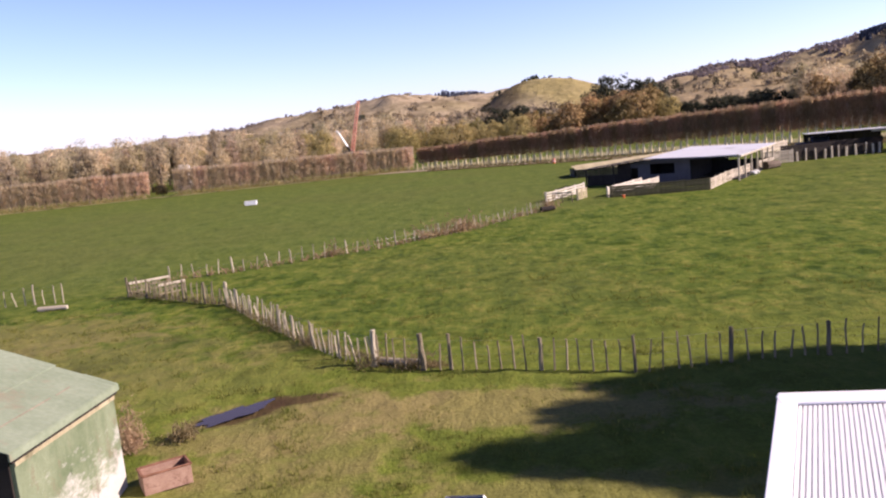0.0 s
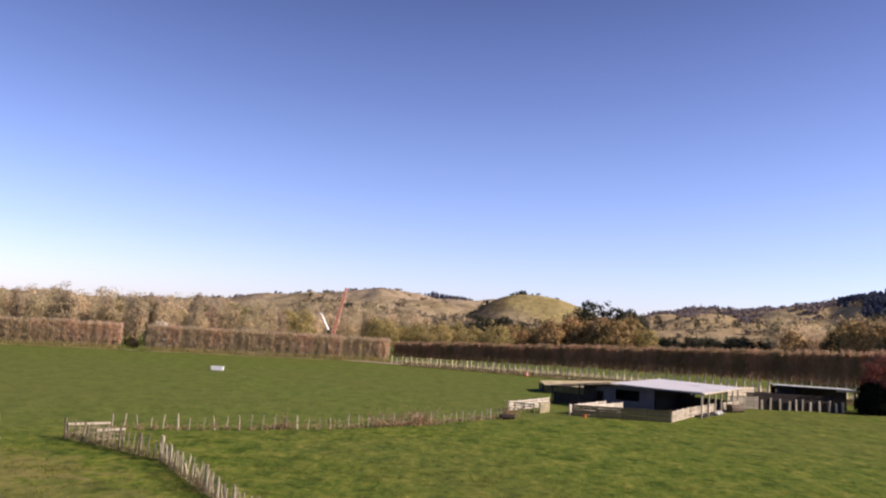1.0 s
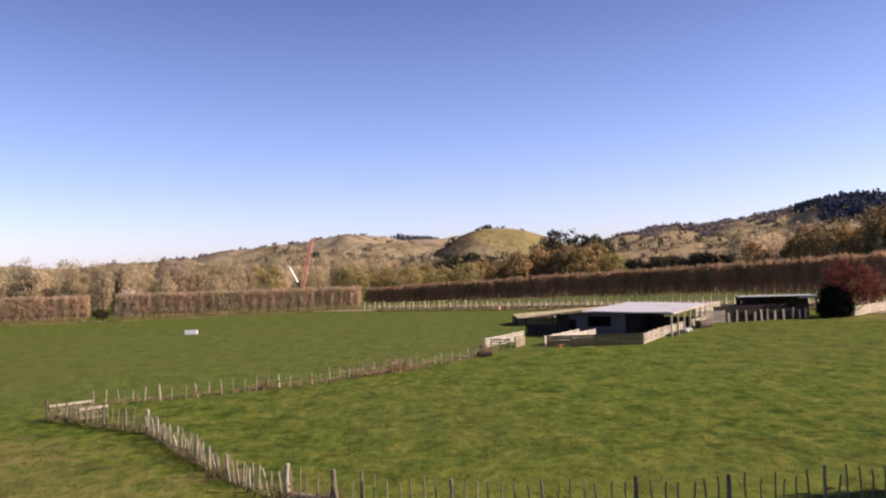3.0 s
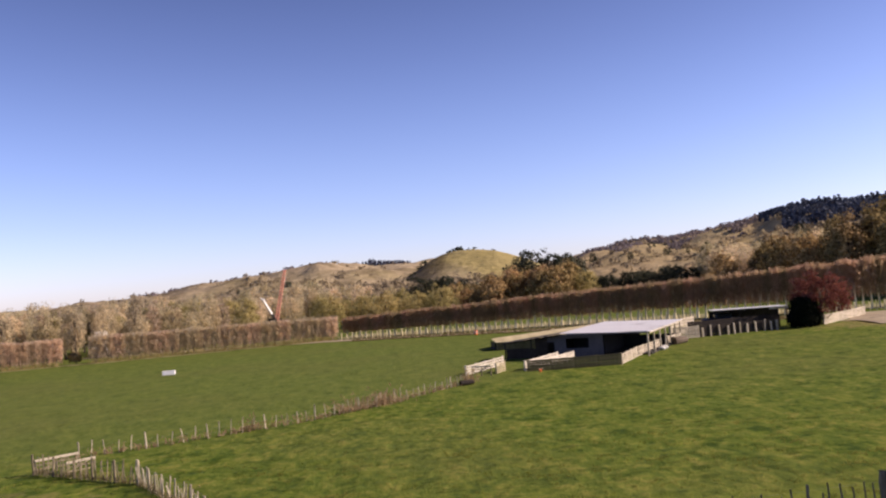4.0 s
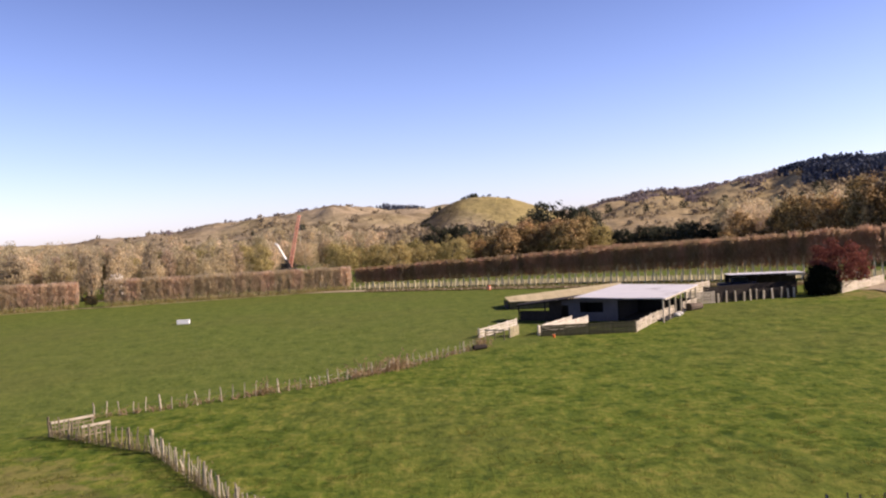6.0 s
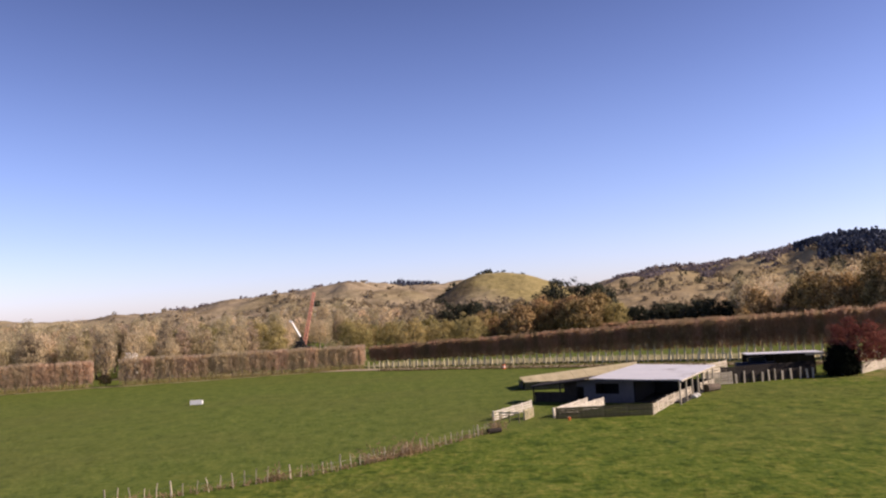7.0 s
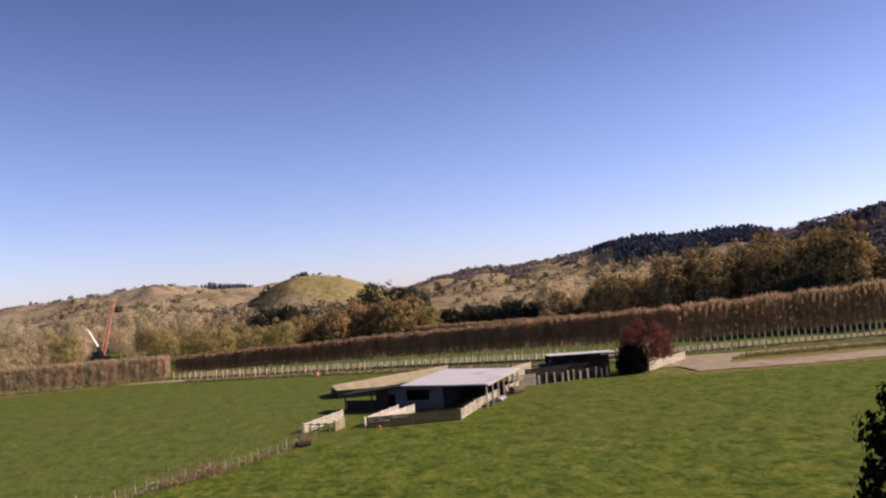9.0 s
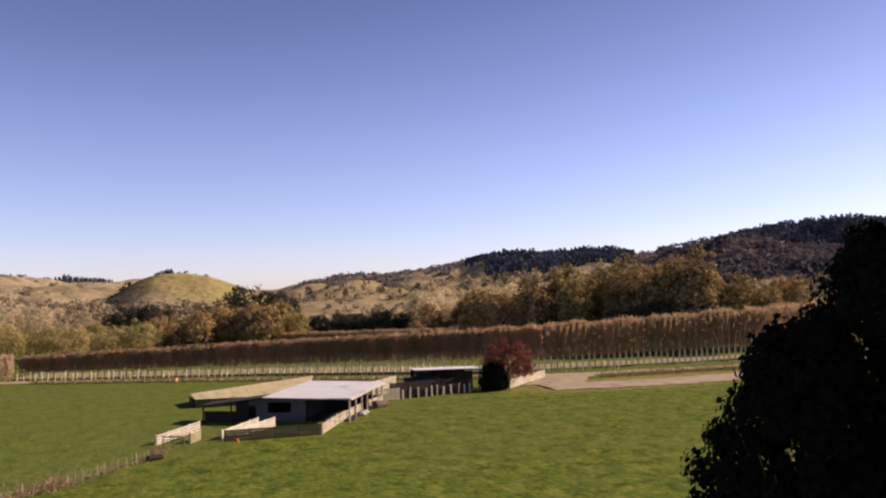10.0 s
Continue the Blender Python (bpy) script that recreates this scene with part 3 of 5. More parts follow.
def hill_height(x, y):
    r, az = math.hypot(x, y), math.degrees(math.atan2(x, y))
    reach = 860.0 + 60 * math.sin(az * 0.16)
    top = reach * math.tan(radians(float(np.interp(az, RIDGE_AZ, RIDGE_EL)))) + HILL_EYE
    u = min(max((r - 300) / (reach - 300), 0.0), 1.0)
    rise = u * u * (3 - 2 * u) if r < reach else max(0.0, 1 - (r - reach) / 1500)
    gully = noise.noise((x * 0.009, y * 0.009, 1.5))
    ridge = 1 - abs(noise.noise((x * 0.006 + 3, y * 0.006, 4.0))) * 2
    fold = noise.noise((x * 0.022, y * 0.022, 9.0))
    amp = u * (1 - u) * 4 * 0.9 + 0.06
    h = top * rise * (1 + 0.20 * amp * gully + 0.26 * amp * (ridge - 0.8)) + amp * 3.0 * fold * rise * 2 - amp * rise * 9.0 * max(0.0, 0.45 - abs(noise.noise((x * 0.011 + 7, y * 0.007, 2.0))) * 2.2)
    # the round dome that stands forward of the range
    dx, dy = (x - 76) / 66, (y - 650) / 130
    d2 = abs(dx) ** 2.6 + dy * dy
    h = max(h, 37.5 * math.exp(-d2) + 2.5 * fold - 2.5 * math.exp(-((dx + 0.75) / 0.16) ** 2) * math.exp(-dy * dy))
    ex, ey = (x - 330) / 130, (y - 620) / 110
    h = max(h, 32 * math.exp(-(ex * ex + ey * ey)) + 2 * fold)
    rib = abs(noise.noise((x * 0.030, y * 0.020, 6.0))) + 0.6 * abs(noise.noise((x * 0.07, y * 0.05, 2.0)))
    return h - 0.8 + (rib - 0.35) * 5.4 * min(1.0, rise * 2.2) * (0.25 if d2 < 1.6 else 1.0) * (1.0 if u < 0.9 else max(0.0, (1 - u) * 10))


def hills():
    az = np.concatenate([np.arange(-100, -46, 3.0), np.arange(-46, 66, 0.42), np.arange(66, 121, 3.0)])
    rad = np.concatenate([np.arange(290, 960, 11.0), np.geomspace(970, 3200, 14)])
    v = [(r * math.sin(radians(a)), r * math.cos(radians(a)), 0) for r in rad for a in az]
    v = [(x, y, hill_height(x, y) if math.hypot(x, y) > 291 else -1.0) for x, y, _ in v]
    n = len(az)
    f = [(j * n + k, j * n + k + 1, (j + 1) * n + k + 1, (j + 1) * n + k) for j in range(len(rad) - 1) for k in range(n - 1)]
    me = bpy.data.meshes.new("hills")
    me.from_pydata(v, [], f)
    me.materials.append(M_HILL)
    me.polygons.foreach_set("use_smooth", [True] * len(me.polygons))
    tagged(new("hills", me), "rolling tan and olive sheep hills with gullies", "hills", kind="structure")


hills()


def strip(name, line, width, z, material, label, category, rag=0.5, seed=1):
    """A track laid on the ground along a plan line, with ragged edges."""
    rng = np.random.default_rng(seed)
    pts = pts_along(line, 1.6)
    v, f = [], []
    for x, y, a in pts:
        w = width / 2
        nx, ny = -math.sin(a), math.cos(a)
        l, r = w + rng.uniform(-rag, rag), w + rng.uniform(-rag, rag)
        for s in (l, l * 0.4, 0, -r * 0.4, -r):
            v.append((x + nx * s, y + ny * s, z + (0.03 if abs(s) < w * 0.3 else 0.0) - (0.06 if abs(s) > w * 0.6 else 0)))
    for j in range(len(pts) - 1):
        f += [(j * 5 + k, (j + 1) * 5 + k, (j + 1) * 5 + k + 1, j * 5 + k + 1) for k in range(4)]
    me = bpy.data.meshes.new(name)
    me.from_pydata(v, [], f)
    me.materials.append(material)
    return tagged(new(name, me), label, category, kind="structure")


strip("verge", [(-6, 172), (38, 154.5), (80, 130.5), (128, 125), (178, 126)], 13.0, 0.09, M_STRAW, "rough green and straw verge under the hedge", "verge", 1.0, 6)
strip("hedge_verge", [(-102, 137.2), (-57.5, 151.0), (-51.2, 151.4), (-8, 162.0)], 2.6, 0.10, M_STRAW, "pale rough grass under the clipped hedge", "verge", 0.7, 8)
strip("road", [(-60, 172), (-8, 159), (17, 147), (38, 135), (60, 123), (78, 114.5), (110, 111), (170, 111)], 4.4, 0.13, M_GRAVEL, "pale gravel farm track along the hedge", "track")
strip("driveway", [(78, 115), (71, 107), (65, 101)], 8.0, 0.14, M_GRAVEL, "pale gravel drive to the stock yards", "drive", 0.8, 2)
strip("yard_track", [(64, 100), (72, 98.5), (84, 96.5), (104, 97)], 8.0, 0.15, M_GRAVEL, "worn pinkish gravel turning area", "track", 0.6, 4)


def puddle():
    bm = bmesh.new()
    vs = []
    for k in range(40):
        a = k / 40 * 2 * math.pi
        r = 1 + 0.5 * noise.noise((math.cos(a) * 1.8, math.sin(a) * 1.8, 2.2)) + 0.3 * noise.noise((math.cos(a) * 5, math.sin(a) * 5, 1.2))
        p = Matrix.Rotation(radians(42), 3, "Z") @ Vector((1.25 * r * math.cos(a), 0.42 * r * math.sin(a), 0))
        vs.append(bm.verts.new((-6.95 + p.x, 26.0 + p.y, -0.046)))
    bm.faces.new(vs)
    tagged(part("puddle", bm, M_WATER), "still puddle in a muddy hollow", "puddle", kind="structure")


puddle()

# ---- trees ----
def polar(az, r, z=0.0):
    return (r * math.sin(radians(az)), r * math.cos(radians(az)), z)


def scatter_trees(proto, spots, seed):
    """Copies of the trees in proto at (x, y, scale)."""
    rng = np.random.default_rng(seed)
    for x, y, s in spots:
        src = proto[int(rng.integers(len(proto)))]
        k = s * rng.uniform(0.9, 1.1)
        copy_thing(src, pose(x, y, max(0.0, hill_height(x, y)) if math.hypot(x, y) > 310 else 0, 0, 0, rng.uniform(0, 360)) @ Matrix.Diagonal((k * rng.uniform(0.9, 1.15), k * rng.uniform(0.9, 1.15), k, 1)))


def belt(az0, az1, r0, r1, n, s0, s1, seed):
    rng = np.random.default_rng(seed)
    out = []
    for k in range(n):
        az = az0 + (az1 - az0) * (k + rng.uniform(0, 1)) / n
        x, y, _ = polar(az, rng.uniform(r0, r1))
        out.append((x, y, rng.uniform(s0, s1)))
    return out


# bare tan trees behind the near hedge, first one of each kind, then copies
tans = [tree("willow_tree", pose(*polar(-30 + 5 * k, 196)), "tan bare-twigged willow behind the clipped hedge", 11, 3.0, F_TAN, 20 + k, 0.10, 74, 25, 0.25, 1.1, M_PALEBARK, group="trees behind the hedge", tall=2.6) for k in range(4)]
slims = [tree("slender_poplar_tree", pose(*polar(-27 + 6 * k, 188)), "slender brown-twigged poplar behind the clipped hedge", 11.5, 1.7, F_TWIG, 120 + k, 0.14, 60, 24, 0.21, 0.8, M_BARK, group="slender poplars behind the hedge", tall=2.6) for k in range(3)]
scatter_trees(slims, belt(-35, -10.2, 174, 222, 36, 0.66, 1.04, 67) + belt(-5.0, -1.5, 235, 290, 6, 0.6, 0.85, 68) + belt(23, 31, 240, 290, 18, 0.9, 1.35, 69), 70)
scatter_trees(tans, belt(-36, -11, 176, 215, 46, 0.66, 1.04, 5) + belt(-11, -3.5, 275, 300, 16, 0.75, 1.1, 5) + belt(-33, -8, 220, 300, 34, 0.85, 1.25, 4) + belt(23.2, 30, 255, 305, 24, 0.95, 1.45, 3) + belt(-12, -9.2, 212, 250, 6, 0.32, 0.5, 28) + belt(-5.4, -3, 212, 250, 5, 0.32, 0.5, 38), 6)
far_tans = [tree("far_willow_tree", pose(*polar(-20 + 21 * k, 372)), "hazy tan willow at the foot of the hills", 11, 3.8, F_TAN, 26 + k, 0.10, 46, 14, 0.55, 1.4, M_PALEBARK, group="trees at the foot of the hills", tall=1.8) for k in range(3)]
scatter_trees(far_tans, belt(22.5, 36, 330, 430, 40, 1.0, 1.6, 26) + belt(16, 22, 330, 370, 5, 0.45, 0.7, 33) + belt(-34, 0, 315, 440, 62, 0.7, 1.2, 27), 65)
olives = [tree("poplar_tree", pose(*polar(-3.2 + 2.5 * k, 215)), "olive-gold leafed tree behind the track", 9.5, 3.2, F_OLIVE, 40 + k, 0.10, 80, 24, 0.33, 1.05, group="olive trees by the track", tall=1.6) for k in range(3)]
scatter_trees(olives, belt(-4.2, 6, 195, 245, 26, 0.65, 1.0, 7) + belt(13, 15.0, 232, 245, 4, 1.1, 1.35, 8) + belt(-33, -8, 185, 235, 14, 0.8, 1.1, 66) + [(*polar(-21.2, 186)[:2], 1.2), (*polar(-13.0, 200)[:2], 1.15), (*polar(-13.6, 204)[:2], 1.0), (*polar(-8.9, 210)[:2], 1.1)], 8)

browns = [tree("autumn_tree", pose(*polar(24 + 4 * k, 240)), "brown-gold autumn tree with a dense crown", 13, 4.4, F_BROWN, 60 + k, 0.08, 76, 27, 0.43, 1.2, group="autumn trees beyond the hedge", tall=1.3) for k in range(3)]
scatter_trees(browns, belt(5.0, 8.0, 228, 250, 7, 0.62, 0.78, 9) + belt(8.0, 14.2, 222, 246, 17, 0.82, 1.0, 19) + [(*polar(12.2, 232)[:2], 1.07), (*polar(13.6, 236)[:2], 1.05)] + belt(22.5, 27, 225, 245, 7, 0.45, 0.62, 10) + belt(26.5, 32, 215, 255, 15, 0.95, 1.3, 32) + belt(48, 75, 190, 260, 20, 0.8, 1.2, 12), 13)
talls = [tree("tall_autumn_tree", pose(*polar(33.2 + 5 * k, 206)), "tall golden-brown autumn tree, dark below", 20, 4.4, F_BROWN, 160 + k, 0.08, 104, 28, 0.45, 1.3, group="tall autumn trees", tall=1.4) for k in range(3)]
scatter_trees(talls, belt(31, 34, 200, 225, 8, 0.75, 0.95, 11) + belt(34, 40, 192, 228, 17, 0.9, 1.1, 29) + belt(40, 44.0, 190, 222, 12, 0.95, 1.14, 30) + belt(44.0, 49, 195, 225, 8, 0.7, 0.9, 31), 63)
bushes = [tree("autumn_bush", pose(*polar(9 + 6 * k, 245)), "low brown autumn bush behind the hedge", 5.2, 2.3, F_BROWN, 170 + k, 0.08, 40, 20, 0.34, 0.75, category="bush", group="brown bushes behind the hedge", tall=1.3) for k in range(2)]
scatter_trees(bushes, belt(5, 14.3, 228, 262, 13, 0.8, 1.25, 24) + belt(22.8, 36, 228, 262, 17, 0.8, 1.25, 34) + belt(5, 14, 265, 300, 11, 0.9, 1.4, 25), 64)
darks = [tree("evergreen_tree", pose(*polar(3.2 + 0.9 * k, 330, 0.5)), "dark green evergreen tree at the foot of the hills", 13.5, 4.6, F_DARK, 80 + k, 0.06, 100, 22, 0.42, 1.05, group="dark evergreens") for k in range(3)]
scatter_trees(darks, belt(14.6, 22.8, 264, 272, 30, 0.58, 0.78, 14) + belt(7, 12.5, 250, 262, 5, 0.7, 0.85, 15) + belt(2.2, 6.2, 325, 345, 6, 0.85, 1.1, 16) + belt(8, 14, 255, 285, 8, 0.3, 0.5, 19) + belt(36, 46, 185, 196, 7, 0.7, 1.0, 17), 18)


def hill_scrub(name, n, size, material, label, seed, want, lift=0.35):
    """Bushes and small trees on the slopes, one object."""
    rng = np.random.default_rng(seed)
    pts = []
    tries = 0
    while len(pts) < n and tries < n * 60:
        tries += 1
        az, r = rng.uniform(-44, 62), rng.uniform(315, 900)
        x, y, _ = polar(az, r)
        if want(az, r, x, y) < rng.uniform(0, 1):
            continue
        pts.append((x, y, hill_height(x, y), rng.uniform(0.6, 1.5)))
    vs, fs, o = [], [], 0
    for x, y, z, k in pts:
        s = size * k
        p = rng.normal(size=(20, 3))
        p /= np.linalg.norm(p, axis=1)[:, None]
        q = p * rng.uniform(0.45, 1.0, (20, 1)) * np.array([s, s, s * 0.9]) + np.array([x, y, z + s * lift])
        v, f = cards(q, s * 0.6, rng, 1.0, p)
        vs.append(v), fs.append(f + o)
        o += len(v)
    tagged(new(name, from_arrays(name, np.concatenate(vs), np.concatenate(fs), material)), label, "bushes", kind="stuff")


hill_scrub("brown_hill_scrub", 2600, 2.8, F_SCRUB, "brown and tan scrub on the hill slopes", 31,
           lambda az, r, x, y: (0.9 if r < 470 else 0.28 if r < 640 else 0.04 if r < 780 else 0.0) * (1.6 if noise.noise((x * 0.012, y * 0.012, 5)) > 0.0 else 0.25) * (0.03 if math.hypot((x - 82) / 75, (y - 640) / 130) < 1 else 1) * (0.3 if 12 < az < 24 else 1))
hill_scrub("hill_woodland", 800, 3.6, F_HILLTREE, "brown rounded trees in the gullies of the hills", 37,
           lambda az, r, x, y: (0.9 if 390 < r < 560 else 0.5 if r < 640 and az > 3 else 0.1 if r < 700 and az > 3 else 0.0) * (1.0 if noise.noise((x * 0.009, y * 0.013, 3)) > 0.08 else 0.10) * (0.02 if math.hypot((x - 82) / 75, (y - 640) / 130) < 1 else 1) * (0.2 if 12 < az < 24 else 1))
hill_scrub("dark_hill_bush", 260, 2.7, F_DARK, "dark scattered bush in the hill gullies", 32,
           lambda az, r, x, y: (0 if r > (600 if az < 3 else 680) else 1) * (0.5 if noise.noise((x * 0.014, y * 0.014, 8)) > 0.12 else 0.05) * (0.4 if 12 < az < 24 else 1) * (0.05 if math.hypot((x - 82) / 75, (y - 640) / 130) < 1 else 1))
hill_scrub("dome_top_bush", 170, 2.3, F_DARK, "low dark bush on top of the round hill", 33,
           lambda az, r, x, y: 1.0 if (abs(x - 75) < 24 and abs(y - 655) < 8) or (100 < x < 150 and abs(y - 668) < 8) else 0.6 if abs(x - 26 - (y - 600) * 0.2) < 9 and 560 < y < 660 else 0.0)


ENDS_AZ, ENDS_K = [-0.9, -0.3, 1.8, 2.4, 26.6, 29.0, 36.5, 38.3, 44.0, 47.0], [0.5, 1, 1, 0.5, 0.45, 1, 1, 0.55, 0.4, 1]


def pine_block(name, spots, label, seed, tall=1.0):
    """A plantation of dark conifers on the ridge, one object."""
    rng = np.random.default_rng(seed)
    vs, fs, o = [], [], 0
    for az, r in spots:
        x, y, _ = polar(az, r)
        h = rng.uniform(6.5, 8.8) * tall * float(np.interp(az, ENDS_AZ, ENDS_K))
        u = rng.uniform(0.0, 1.0, 34)
        a, w = rng.uniform(0, 6.28, 34), h * 0.30 * (1.0 - 0.75 * u) * rng.uniform(0.5, 1.0, 34)
        p = np.stack([x + np.cos(a) * w, y + np.sin(a) * w, hill_height(x, y) + 0.2 + u * h], 1)
        v, f = cards(p, 1.7 * tall, rng, 1.2, np.stack([np.cos(a), np.sin(a), 0.4 + 0 * a], 1))
        vs.append(v), fs.append(f + o)
        o += len(v)
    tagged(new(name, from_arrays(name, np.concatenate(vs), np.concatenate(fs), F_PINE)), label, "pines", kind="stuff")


def plantation(az0, az1, rows, seed, r0=862):
    rng = np.random.default_rng(seed)
    return [(az + rng.uniform(-0.12, 0.12), r0 - 14 * j + 60 * math.sin(az * 0.16) + rng.uniform(-5, 5)) for j in range(rows) for az in np.arange(az0, az1, 0.17)]


hill_scrub("ridge_bush", 1500, 3.0, F_RIDGE, "low winter wood along the skyline ridge, tinted purple for haze", 34,
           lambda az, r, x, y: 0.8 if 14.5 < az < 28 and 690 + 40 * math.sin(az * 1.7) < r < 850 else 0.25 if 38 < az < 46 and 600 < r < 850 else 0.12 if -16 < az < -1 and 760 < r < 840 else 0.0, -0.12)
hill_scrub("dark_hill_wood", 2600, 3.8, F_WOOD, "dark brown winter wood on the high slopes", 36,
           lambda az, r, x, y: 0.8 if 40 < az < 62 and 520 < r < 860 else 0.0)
scatter_trees(darks, [(*polar(9.7, 275)[:2], 0.95), (*polar(10.3, 272)[:2], 1.45), (*polar(11.2, 266)[:2], 1.45), (*polar(12.7, 262)[:2], 1.46), (*polar(13.4, 266)[:2], 1.5), (*polar(14.1, 268)[:2], 1.34), (*polar(15.4, 585)[:2], 0.72), (*polar(17.97, 550)[:2], 0.52), (*polar(20.3, 575)[:2], 0.5), (*polar(20.6, 580)[:2], 0.45), (*polar(21.8, 565)[:2], 0.34), (*polar(8.6, 420)[:2], 0.8), (*polar(23.1, 520)[:2], 0.75), (*polar(28.9, 520)[:2], 0.9)], 35)
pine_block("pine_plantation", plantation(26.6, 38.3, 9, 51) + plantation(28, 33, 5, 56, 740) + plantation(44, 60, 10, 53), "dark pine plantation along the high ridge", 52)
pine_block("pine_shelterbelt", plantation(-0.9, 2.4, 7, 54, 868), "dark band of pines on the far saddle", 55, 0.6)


def hedge_tree(name, m, label, width, low, high, mat, seed, group, bark):
    """A clipped deciduous tree of a shelter hedge: bare stem and a flat-topped twiggy crown."""
    rng = np.random.default_rng(seed)
    ob = empty(name, m, label, "hedge tree", group)
    bm = bmesh.new()
    tube(bm, (0, 0, -0.1), (rng.uniform(-0.25, 0.25), 0, low + 0.4), 0.19, 0.14, 6)
    for k in range(6):
        a = k * 1.1
        tube(bm, (0, 0, low * 0.85), (math.cos(a) * width * 0.45, math.sin(a) * 0.5, low + (high - low) * rng.uniform(0.5, 0.9)), 0.06, 0.02, 4)
    part("trunk", bm, bark, ob)
    n = int(260 * (high - low))
    p = np.stack([rng.uniform(-0.62, 0.62, n) * width, rng.normal(0, 0.42, n), low + (high - low) * rng.uniform(0, 1, n) ** 0.85], 1)
    p[:, 2] += np.where(p[:, 2] > high - 0.4, rng.uniform(-0.3, 0.12, n), 0) + np.where(p[:, 2] < low + 0.6, rng.uniform(-0.5, 0.2, n), 0)
    v, f = cards(p, 0.28, rng, 2.9)
    part("crown", from_arrays("crown", v, f, mat), mat, ob)
    return ob


def hedge(line, heights, mat, label, group, step, low, seed, bark=None):
    """Hedge trees along a line; heights run from one end to the other."""
    rng = np.random.default_rng(seed)
    spots = pts_along(line, step)
    protos = []
    for k, (x, y, a) in enumerate(spots):
        u = k / (len(spots) - 1)
        h = float(np.interp(u, [0, 0.5, 1], heights))
        m = pose(x, y, 0, 0, 0, math.degrees(a) + (180 if rng.random() < 0.5 else 0))
        if k < 4:
            ob = hedge_tree("hedge_tree", m, label, step * 1.05, low, 5.0, mat, seed * 10 + k, group, bark or M_BARK)
            ob.matrix_basis = m @ Matrix.Diagonal((1, 1, h / 5.0, 1))
            protos.append((ob, ob.matrix_basis.copy()))
        else:
            src = protos[int(rng.integers(len(protos)))][0]
            o = copy_thing(src, Matrix())
            o.matrix_basis = m @ Matrix.Diagonal((1, 1.0, h / 5.0 * rng.uniform(0.97, 1.04), 1))


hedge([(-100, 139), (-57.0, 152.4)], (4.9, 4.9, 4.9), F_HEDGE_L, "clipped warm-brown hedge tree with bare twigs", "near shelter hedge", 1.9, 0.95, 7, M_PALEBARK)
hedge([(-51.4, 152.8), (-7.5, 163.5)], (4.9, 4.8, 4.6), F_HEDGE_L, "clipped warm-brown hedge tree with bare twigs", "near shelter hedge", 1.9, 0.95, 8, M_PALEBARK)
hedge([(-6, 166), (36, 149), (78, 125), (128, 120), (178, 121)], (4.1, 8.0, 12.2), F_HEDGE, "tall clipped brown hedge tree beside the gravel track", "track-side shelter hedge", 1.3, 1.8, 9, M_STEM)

hedge([polar(13.8, 230)[:2], polar(30, 212)[:2]], (4.6, 5.2, 6.0), F_HEDGE, "second clipped brown hedge tree in the field behind", "far shelter hedge", 1.9, 0.8, 11)


# two dark evergreens beside the paddock fence
def near_tree(m, height, radius, seed, label, point=0.95, clumps=320, name="cypress_tree", group="dark trees by the fence", bare=0):
    rng = np.random.default_rng(seed)
    ob = empty(name, m, label, "tree", group)
    bm = bmesh.new()
    tube(bm, (0, 0, -0.3), (0.2, 0.1, height * 0.5), 0.42, 0.26, 10)
    tube(bm, (0.2, 0.1, height * 0.5), (0, 0, height * 0.95), 0.26, 0.04, 8)
    for k in range(26):
        a, z = k * 2.4, 0.8 + k * height * 0.033
        r = radius * (1 - 0.85 * z / height) * rng.uniform(0.6, 0.95)
        tube(bm, (0.1, 0.05, z), (r * math.cos(a), r * math.sin(a), z + rng.uniform(0.3, 1.6)), 0.09, 0.015, 5)
    part("trunk", bm, M_BARK, ob)
    pts, ways = [], []
    for k in range(clumps):
        u = rng.uniform(0, 1) ** 1.1
        z = 0.5 + u * height * 0.97
        r = radius * (1.02 - u) ** point * rng.uniform(0.55, 1.12)
        a = rng.uniform(0, 2 * np.pi)
        c = np.array([r * math.cos(a), r * math.sin(a), z])
        s = rng.uniform(0.35, 0.85)
        q = rng.normal(size=(68, 3))
        q /= np.linalg.norm(q, axis=1)[:, None]
        pts.append(c + q * rng.uniform(0.1, 1.0, (68, 1)) ** 0.5 * np.array([s, s, s * 1.25]))
        ways.append(q * 0.6 + np.array([math.cos(a), math.sin(a), 0.2]))
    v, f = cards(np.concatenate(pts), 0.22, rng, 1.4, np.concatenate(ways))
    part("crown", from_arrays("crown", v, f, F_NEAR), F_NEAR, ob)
    for k in range(bare):
        a, z = math.pi + rng.uniform(-1.3, 0.9), height * rng.uniform(0.25, 0.75)
        r = radius * (1.02 - z / height) ** point
        bm = bmesh.new()
        tube(bm, (r * 0.8 * math.cos(a), r * 0.8 * math.sin(a), z - 1.2), (r * 1.04 * math.cos(a), r * 1.04 * math.sin(a), z + rng.uniform(0.2, 1.0)), 0.05, 0.012, 5)
        part("dead_branch", bm, M_BARK, ob, "bare grey branch")
    return ob


